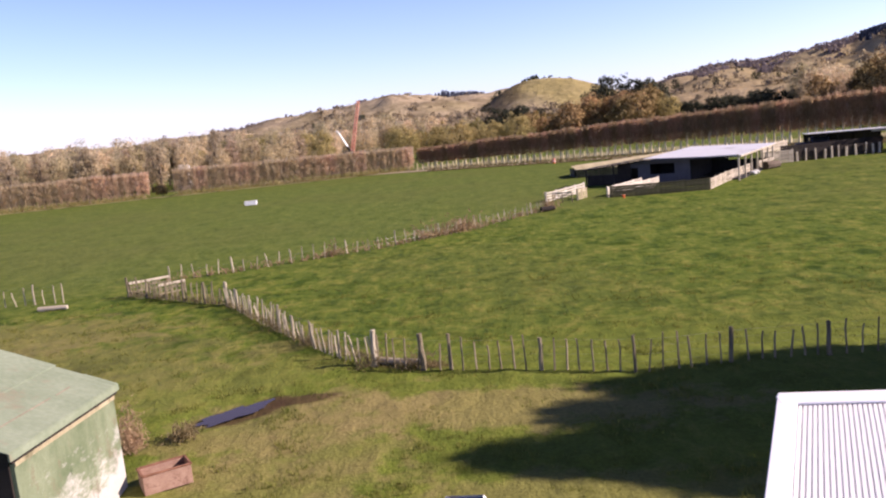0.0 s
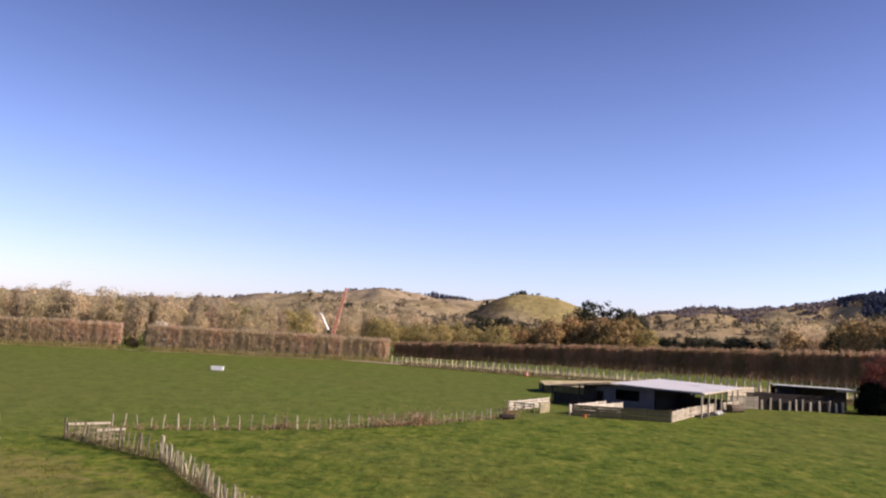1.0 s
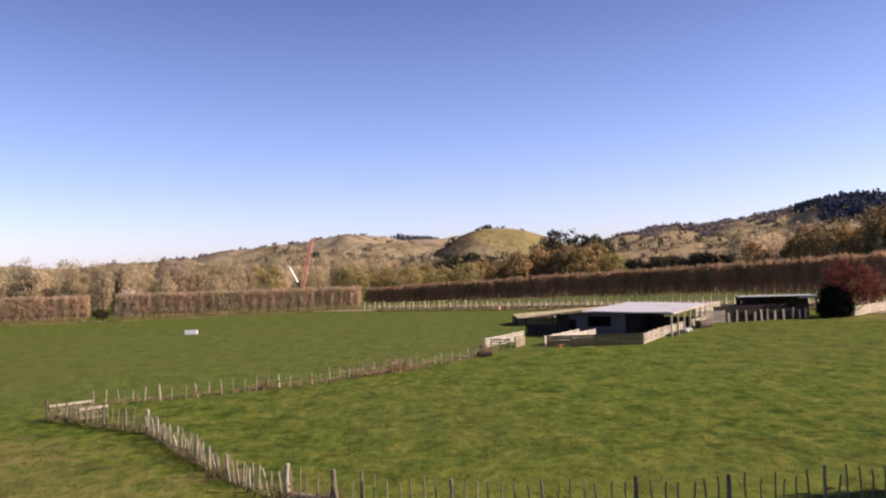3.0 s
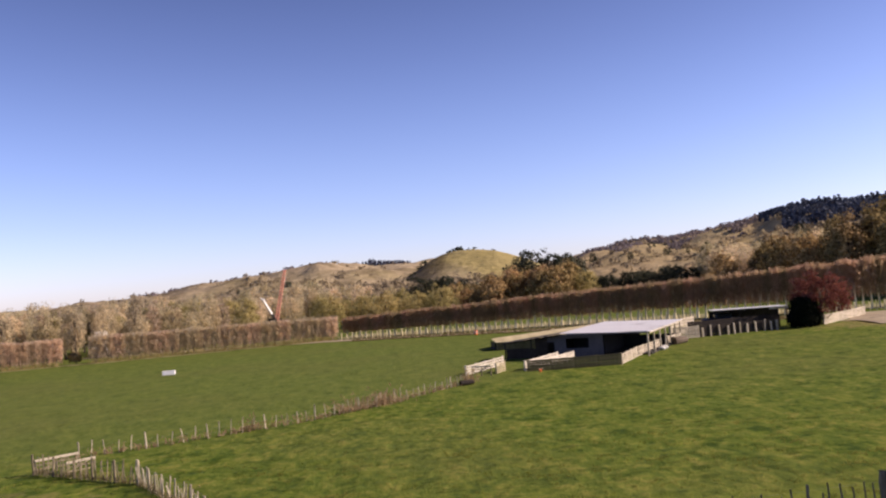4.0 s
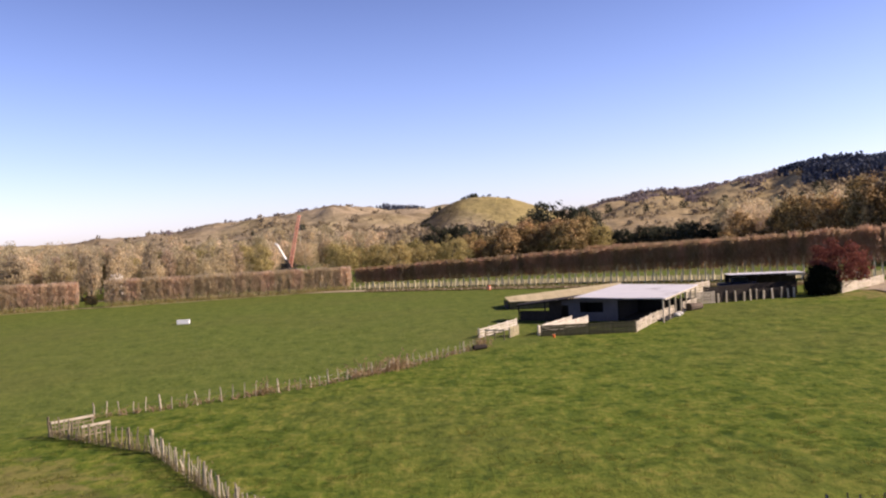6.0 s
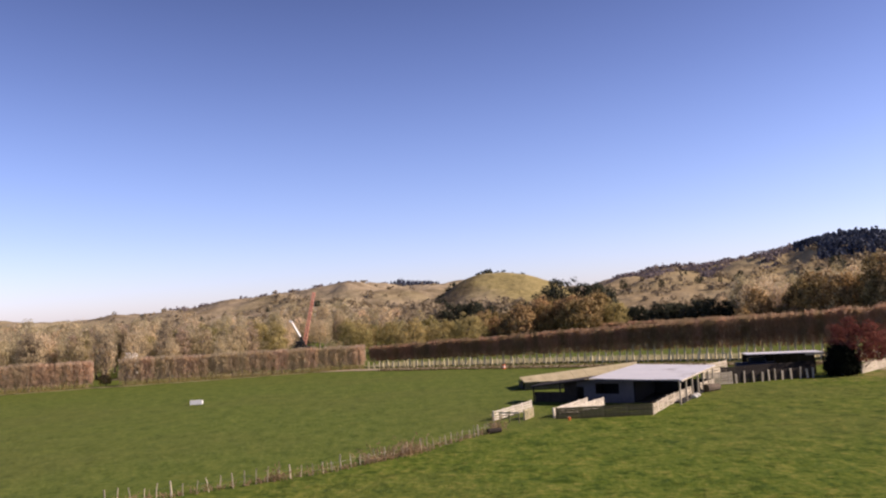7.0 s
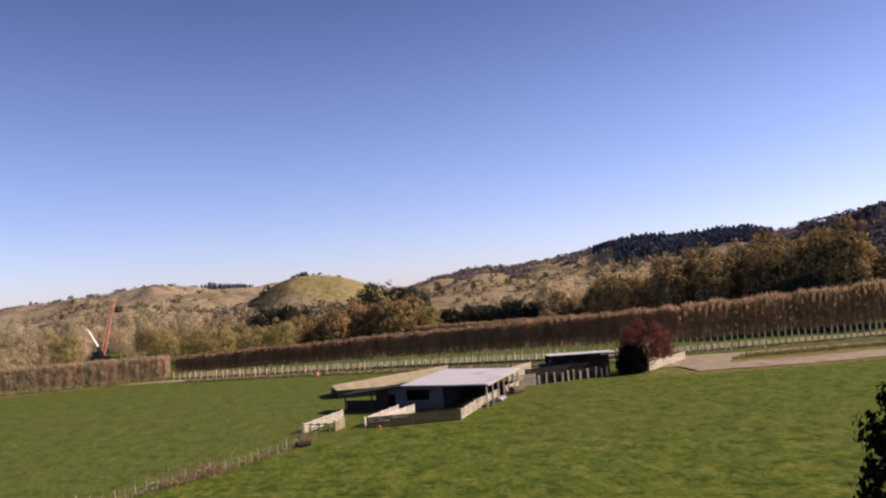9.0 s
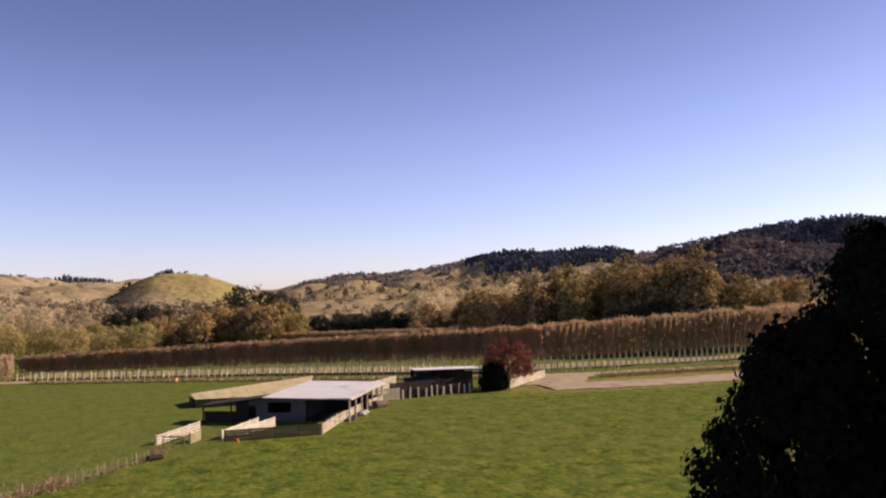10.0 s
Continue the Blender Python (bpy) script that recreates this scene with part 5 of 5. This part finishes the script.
def carport():
    ob = empty("carport", pose(54.3, 112.0, 0, 0, 0, -14), "open vehicle shed with a thin pale roof", "carport")
    bm = bmesh.new()
    corrugated(bm, -5.6, 4.6, -1.2, 4.4, lambda x, y: 2.46 - 0.02 * y, 0.3, 0.012, across="x")
    part("roof", bm, M_WHITEROOF, ob, "pale sheet roof")
    bm = bmesh.new()
    box(bm, (10.3, 0.06, 0.2), pose(-0.5, -1.25, 2.32), 0.008)
    part("fascia", bm, M_DARKWOOD, ob, "dark fascia board")
    for x in (-5.4, -2.0, 1.2, 4.4):
        for y in (-1.0, 4.15):
            bm = bmesh.new()
            h = 2.41 - 0.02 * y
            box(bm, (0.14, 0.14, h), pose(x, y, h / 2), 0.01)
            part("post", bm, M_DARKWOOD, ob)
    bm = bmesh.new()
    box(bm, (9.8, 0.1, 2.1), pose(-0.5, 4.3, 1.05), 0.01)
    part("back_wall", bm, M_DARKWOOD, ob)
    bm = bmesh.new()
    box(bm, (2.6, 0.06, 0.3), pose(3.3, -1.32, 2.28), 0.01)
    part("gable_board", bm, M_RAIL, ob)


carport()


def parked_truck(m):
    ob = empty("parked_truck", m, "dark blue truck parked under the open shed", "truck")
    bm = bmesh.new()
    box(bm, (4.9, 1.75, 0.62), pose(0, 0, 0.75), 0.09)
    box(bm, (2.1, 1.6, 0.66), pose(0.2, 0, 1.36), 0.16)
    part("body", bm, M_BLUEPAINT, ob)
    for x, s in ((1.27, 0.05), (-0.87, 0.05)):
        bm = bmesh.new()
        box(bm, (s, 1.4, 0.42), pose(x, 0, 1.4), 0.01)
        part("window", bm, M_GLASS, ob)
    for y in (-0.80, 0.80):
        bm = bmesh.new()
        box(bm, (1.7, 0.03, 0.40), pose(0.2, y, 1.42), 0.01)
        part("window", bm, M_GLASS, ob)
    for x in (-1.5, 1.5):
        for y in (-0.8, 0.8):
            bm = bmesh.new()
            tube(bm, (x, y - 0.12, 0.36), (x, y + 0.12, 0.36), 0.36, None, 18)
            tyre = part("tyre", bm, M_RUBBER, ob)
            bm = bmesh.new()
            s = 1 if y > 0 else -1
            tube(bm, (x, y + s * 0.10, 0.36), (x, y + s * 0.135, 0.36), 0.21, 0.19, 14)
            part("rim", bm, M_ZINC, tyre, "grey steel rim")
    for y in (-0.6, 0.6):
        bm = bmesh.new()
        box(bm, (0.05, 0.3, 0.16), pose(2.45, y, 0.85), 0.01)
        part("headlight", bm, M_WHITE, ob)


parked_truck(pose(50.6, 114.4, 0, 0, 0, -14) @ Matrix.Scale(1.12, 4))


def bucket(m, mat, label):
    ob = empty("bucket", m, label, "bucket")
    bm = bmesh.new()
    tube(bm, (0, 0, 0), (0, 0, 0.5), 0.22, 0.28, 14)
    part("body", bm, mat, ob)
    bm = bmesh.new()
    tube(bm, (0, 0, 0.5), (0, 0, 0.53), 0.30, 0.30, 14)
    part("rim", bm, mat, ob)


bucket(pose(15.9, 76.7, 0) @ Matrix.Diagonal((0.45, 0.45, 0.6, 1)), M_ORANGE, "red-orange plastic bucket at the pen corner")


def sack(m, label):
    bm = bmesh.new()
    bmesh.ops.create_icosphere(bm, subdivisions=2, radius=0.42)
    for v in bm.verts:
        v.co.z *= 0.6
        v.co *= 1 + 0.18 * noise.noise(v.co * 3)
        v.co.z += 0.22
    o = part("sack", bm, M_CONCRETE, None, "", True)
    o.matrix_basis = m
    tagged(o, label, "sack", "sacks by the yard")


sack(pose(31.9, 87.6, 0, 0, 0, 30), "pale wool sack dumped beside the yard rail")
sack(pose(32.6, 88.7, 0, 0, 0, 75), "pale wool sack dumped beside the yard rail")


# ---- far things ----
def water_trough(m):
    ob = empty("water_trough", m, "white concrete water trough alone in the paddock", "trough")
    bm = bmesh.new()
    box(bm, (1.9, 0.85, 0.62), pose(0, 0, 0.31), 0.03)
    bmesh.ops.delete(bm, geom=[f for f in bm.faces if f.normal.z > 0.9], context="FACES")
    part("basin", bm, M_WHITE, ob)
    bm = bmesh.new()
    box(bm, (1.76, 0.71, 0.04), pose(0, 0, 0.57), 0.01)
    part("cover", bm, M_WHITE, ob, "white cover board")
    bm = bmesh.new()
    for sx, sy, x, y in ((1.94, 0.09, 0, 0.39), (1.94, 0.09, 0, -0.39), (0.09, 0.69, 0.92, 0), (0.09, 0.69, -0.92, 0)):
        box(bm, (sx, sy, 0.08), pose(x, y, 0.6))
    part("rim", bm, M_WHITE, ob)


water_trough(pose(-27.9, 111.5, 0, 0, 0, 5) @ Matrix.Diagonal((0.85, 0.85, 0.85, 1)))


def crane():
    ob = empty("mobile_crane", pose(-32.3, 258, 0), "mobile crane with a white boom and a red lattice boom", "crane")
    bm = bmesh.new()
    box(bm, (5.5, 2.5, 1.1), pose(0, 0, 1.2), 0.1)
    box(bm, (2.4, 2.2, 1.6), pose(-1.2, 0, 2.5), 0.15)
    part("carrier", bm, M_BLACK, ob, "dark carrier and cab")
    for x in (-2, -0.7, 0.7, 2):
        bm = bmesh.new()
        tube(bm, (x, -1.3, 0.55), (x, 1.3, 0.55), 0.55, None, 14)
        part("wheel", bm, M_RUBBER, ob)
    bm = bmesh.new()
    tube(bm, (-0.7, -0.4, 4.6), (-3.2, -0.4, 9.4), 0.34, 0.28, 4)
    box(bm, (1.1, 0.6, 0.6), pose(-3.4, -0.4, 9.5, 0, 25, 0), 0.1)
    part("white_boom", bm, M_WHITE, ob, "white telescopic boom")
    bm = bmesh.new()
    tube(bm, (0.8, -0.4, 1.7), (-0.7, -0.4, 4.6), 0.36, 0.34, 4)
    part("boom_base", bm, M_BLACK, ob, "dark lower boom section")
    bm = bmesh.new()
    a, b = Vector((0.3, 0.5, 1.7)), Vector((4.1, 0.5, 18.4))
    d = (b - a).normalized()
    s = d.cross(Vector((0, 1, 0)))
    chords = [s * 0.5 + Vector((0, 0.5, 0)), s * 0.5 - Vector((0, 0.5, 0)), -s * 0.5 - Vector((0, 0.5, 0)), -s * 0.5 + Vector((0, 0.5, 0))]
    for c in chords:
        tube(bm, a + c * 0.9, b + c * 0.6, 0.17, 0.14, 5)
    n = 16
    for k in range(n):
        for q in range(4):
            tube(bm, a.lerp(b, k / n) + chords[q] * 0.75, a.lerp(b, (k + 1) / n) + chords[(q + 1) % 4] * 0.7, 0.11, None, 4)
    part("lattice_boom", bm, M_REDPAINT, ob, "faded red lattice boom")
    bm = bmesh.new()
    tube(bm, (4.1, 0.5, 18.4), (4.1, 0.5, 8.0), 0.03, None, 4)
    part("hoist_line", bm, M_WIRE, ob)


crane()


def cottage(m, label, w=7.0, d=5.0, h=2.4):
    ob = empty("cottage", m, label, "house")
    bm = bmesh.new()
    box(bm, (w, d, h), pose(0, 0, h / 2), 0.02)
    part("wall", bm, M_WHITE, ob)
    bm = bmesh.new()
    vs = [bm.verts.new(p) for p in ((-w * 0.54, -d * 0.6, h), (w * 0.54, -d * 0.6, h), (w * 0.54, d * 0.6, h), (-w * 0.54, d * 0.6, h), (-w * 0.54, 0, h + 1.3), (w * 0.54, 0, h + 1.3))]
    for f in ((0, 1, 5, 4), (2, 3, 4, 5), (1, 2, 5), (3, 0, 4), (3, 2, 1, 0)):
        bm.faces.new([vs[k] for k in f])
    part("roof", bm, M_WHITEROOF, ob)
    for x in (-w * 0.25, w * 0.25):
        bm = bmesh.new()
        box(bm, (1.2, 0.06, 1.0), pose(x, -d / 2 - 0.02, 1.4), 0.01)
        win = part("window", bm, M_WHITE, ob)
        for s in (-0.29, 0.29):
            bm = bmesh.new()
            box(bm, (0.5, 0.02, 0.86), pose(x + s, -d / 2 - 0.055, 1.4))
            part("pane", bm, M_GLASS, win)


cottage(pose(-57.5, 174, 0, 0, 0, 10), "small white cottage behind the hedge gap", 2.2, 3.5, 4.0)


def marker_drum(m, label):
    ob = empty("marker_drum", m, label, "road marker")
    bm = bmesh.new()
    tube(bm, (0, 0, 0), (0, 0, 0.75), 0.32, 0.27, 14)
    part("body", bm, M_ORANGE, ob)
    for z in (0.25, 0.5):
        bm = bmesh.new()
        tube(bm, (0, 0, z), (0, 0, z + 0.08), 0.315, 0.305, 14)
        part("band", bm, M_WHITE, ob)


marker_drum(pose(17.6, 142.2, 0.05), "orange marker drum beside the gravel track")


# ---- near buildings ----
def green_shed():
    ob = empty("green_shed", pose(-8.42, 18.75, 0, 0, 0, -5), "old green-painted shed with a faded lichen-stained roof", "shed")
    D, W, H, R = 1.95, 6.0, 2.7, 3.75
    bm = bmesh.new()
    box(bm, (0.1, 2 * D, H), pose(-0.05, 0, H / 2), 0.004)
    part("side_wall", bm, M_PEEL, ob, "sunlit wall of peeling green and white paint")
    for y in (-D, D):
        bm = bmesh.new()
        vs = [(-0.1, 0), (-W, 0), (-W, H), (-W / 2, R), (-0.1, H)]
        a = [bm.verts.new((x, y - 0.04, z)) for x, z in vs]
        b = [bm.verts.new((x, y + 0.04, z)) for x, z in vs]
        bm.faces.new(a), bm.faces.new(b[::-1])
        for k in range(5):
            bm.faces.new((a[k], b[k], b[(k + 1) % 5], a[(k + 1) % 5]))
        bmesh.ops.recalc_face_normals(bm, faces=bm.faces)
        # the near end is coloured dark for the shade on it
        part("end_wall", bm, M_DARKWOOD if y < 0 else M_GREENWALL, ob)
    bm = bmesh.new()
    box(bm, (0.1, 2 * D, H), pose(-W + 0.05, 0, H / 2), 0.004)
    part("side_wall", bm, M_GREENWALL, ob)
    sl = (R - H) / (W / 2)
    rng = np.random.default_rng(77)
    for x0, x1 in ((-W / 2, 0.08), (-W - 0.2, -W / 2)):
        for k in range(4):
            a, b = x0 + (x1 - x0) * k / 4, x0 + (x1 - x0) * (k + 1) / 4
            bm = bmesh.new()
            lift = 0.012 * (k % 2)
            corrugated(bm, a - 0.03, b, -D - 0.22, D + 0.14 + rng.uniform(-0.05, 0.09), lambda x, y: R + 0.06 + lift - abs(x + W / 2) * sl, 0.19, 0.006, 0.02)
            part("roof_sheet", bm, M_GREENROOF, ob)
    # rust-brown lap strips along the lower sheets, and a dark strip painting the eave's shade
    for y0, y1, x in ((-1.5, 0.4, -0.60), (0.6, 1.2, -0.58)):
        bm = bmesh.new()
        box(bm, (0.035, y1 - y0, 0.008), pose(x, (y0 + y1) / 2, R + 0.085 - abs(x + W / 2) * sl, 0, math.degrees(math.atan(sl)), rng.uniform(-3, 3)), 0.003)
        part("lap_strip", bm, M_PALEBARK, ob, "stained brown lap of the roof sheets")
    bm = bmesh.new()
    box(bm, (0.05, 2 * D + 0.2, 0.07), pose(0.035, -0.03, H - 0.175), 0.004)
    part("eave_gap", bm, M_DARKWOOD, ob)
    bm = bmesh.new()
    box(bm, (0.03, 2 * D, 0.10), pose(0.017, 0, H - 0.27), 0.004)
    part("top_board", bm, M_LICHEN, ob, "bare weathered board under the eave")
    bm = bmesh.new()
    box(bm, (0.05, 2 * D + 0.36, 0.16), pose(0.07, -0.03, H - 0.06), 0.006)
    part("fascia", bm, M_GREENROOF, ob)
    bm = bmesh.new()
    box(bm, (0.3, 2 * D + 0.4, 0.03), pose(-W / 2, -0.03, R + 0.1), 0.006)
    part("ridge_cap", bm, M_GREENROOF, ob)
    for y, z, w, h in ((0.3, 1.5, 1.0, 0.12), (1.0, 0.5, 1.3, 0.2), (-0.6, 0.9, 0.8, 0.15)):
        bm = bmesh.new()
        box(bm, (0.012, w, h), pose(0.006, y, z, 4), 0.003)
        part("board", bm, M_PEEL, ob)


green_shed()


def rusty_bin():
    ob = empty("rusty_bin", pose(-7.3, 20.75, 0.02, 0, 0, 32) @ Matrix.Diagonal((0.86, 0.86, 0.78, 1)), "open rusty steel bin beside the green shed", "bin")
    for sx, sy, x, y in ((1.35, 0.04, 0, -0.36), (1.35, 0.04, 0, 0.36), (0.04, 0.68, 0.655, 0), (0.04, 0.68, -0.655, 0)):
        bm = bmesh.new()
        box(bm, (sx, sy, 0.62), pose(x, y, 0.33), 0.004)
        part("side", bm, M_BINPALE, ob)
    bm = bmesh.new()
    box(bm, (1.3, 0.68, 0.04), pose(0, 0, 0.06))
    part("bottom", bm, M_RUST, ob)
    for sx, sy, x, y in ((1.42, 0.07, 0, -0.37), (1.42, 0.07, 0, 0.37), (0.07, 0.8, 0.67, 0), (0.07, 0.8, -0.67, 0)):
        bm = bmesh.new()
        box(bm, (sx, sy, 0.05), pose(x, y, 0.655), 0.006)
        part("rim", bm, M_RUST, ob, "dark rusted rim")


rusty_bin()


def white_tub():
    ob = empty("white_tub", pose(0.12, 17.55, 0, 0, 0, -6), "white plastic stock tub in the grass", "tub")
    bm = bmesh.new()
    box(bm, (0.9, 0.7, 0.5), pose(0, 0, 0.25), 0.05)
    bmesh.ops.delete(bm, geom=[f for f in bm.faces if f.normal.z > 0.9], context="FACES")
    part("body", bm, M_WHITE, ob)
    bm = bmesh.new()
    box(bm, (0.84, 0.64, 0.02), pose(0, 0, 0.42))
    part("water", bm, M_WATER, ob)


white_tub()


def farmhouse():
    """The house under the camera: only a corner of its ribbed roof shows."""
    ob = empty("farmhouse", pose(4.53, 11.87, 0, 0, 0, -24.0), "farmhouse with a white ribbed steel roof", "house")
    bm = bmesh.new()
    p, n = 0.055, 132
    rows = []
    for k in range(n):
        for dx, dz in ((0.0, 0.0), (0.037, 0.0), (0.040, -0.022), (0.052, -0.022)):
            x = k * p + dx
            rows.append([bm.verts.new((x, 0.256 * x - 0.12 if j == 0 else -12.0 * j / 4, 4.372 + dz)) for j in range(5)])
    for a, b in zip(rows, rows[1:]):
        for j in range(4):
            bm.faces.new((a[j], a[j + 1], b[j + 1], b[j]))
    bmesh.ops.recalc_face_normals(bm, faces=bm.faces)
    part("roof", bm, M_WHITEROOF, ob, "white grooved steel roof")
    bm = bmesh.new()
    box(bm, (0.24, 12.0, 0.04), pose(0.03, -6.0, 4.39), 0.01)
    part("barge_flashing", bm, M_WHITEROOF, ob)
    bm = bmesh.new()
    box(bm, (7.6, 0.2, 0.12), pose(3.60, 0.93, 4.33, 0, 0, 14.4), 0.02)
    part("gutter", bm, M_WHITE, ob, "white eave gutter")
    bm = bmesh.new()
    box(bm, (7.5, 0.26, 0.03), pose(3.56, 0.69, 4.398, 0, 0, 14.4), 0.006)
    part("eave_flashing", bm, M_WHITEROOF, ob, "white flashing over the eave")
    bm = bmesh.new()
    box(bm, (6.6, 10.8, 4.26), pose(3.7, -6.2, 2.13))
    part("wall", bm, M_WHITE, ob)


farmhouse()


# ---- grass ----
def grass(name, n, y0, y1, half, size, seed, label):
    """Tufts of bent blades on the pasture."""
    rng = np.random.default_rng(seed)
    y = y0 + (y1 - y0) * rng.uniform(0, 1, n) ** 1.15
    x = rng.uniform(-1, 1, n) * (half[0] + (half[1] - half[0]) * (y - y0) / (y1 - y0)) + y * 0.08
    keep = np.array([noise.noise((a * 0.55, b * 0.7, 2.0)) + 0.5 * noise.noise((a * 1.6, b * 1.6, 6.0)) > rng.uniform(0.0, 0.7) for a, b in zip(x, y)])
    shed = (x < -7.8) & (y < 21)
    water = ((x + 6.95) ** 2 + (y - 26) ** 2) < 2.2
    keep &= ~shed & ~water
    x, y = x[keep], y[keep]
    m = len(x)
    k = 5
    ang = rng.uniform(0, 2 * np.pi, (m, k))
    h = size * rng.uniform(0.5, 1.5, (m, k))
    lean = rng.uniform(0.2, 0.9, (m, k)) * h
    bx = x[:, None] + rng.normal(0, size * 0.55, (m, k))
    by = y[:, None] + rng.normal(0, size * 0.55, (m, k))
    w = size * 0.16
    px, py = -np.sin(ang) * w, np.cos(ang) * w
    v = np.stack([np.stack([bx - px, by - py, np.full_like(bx, -0.05)], -1), np.stack([bx + px, by + py, np.full_like(bx, -0.05)], -1),
                  np.stack([bx + np.cos(ang) * lean, by + np.sin(ang) * lean, h], -1)], 2).reshape(-1, 3)
    f = np.arange(len(v)).reshape(-1, 3)
    tagged(new(name, from_arrays(name, v, f, M_GRASS)), label, "grass", kind="stuff")


grass("near_grass", 60000, 15, 46, (16, 40), 0.09, 201, "short uneven green and straw grass tufts")
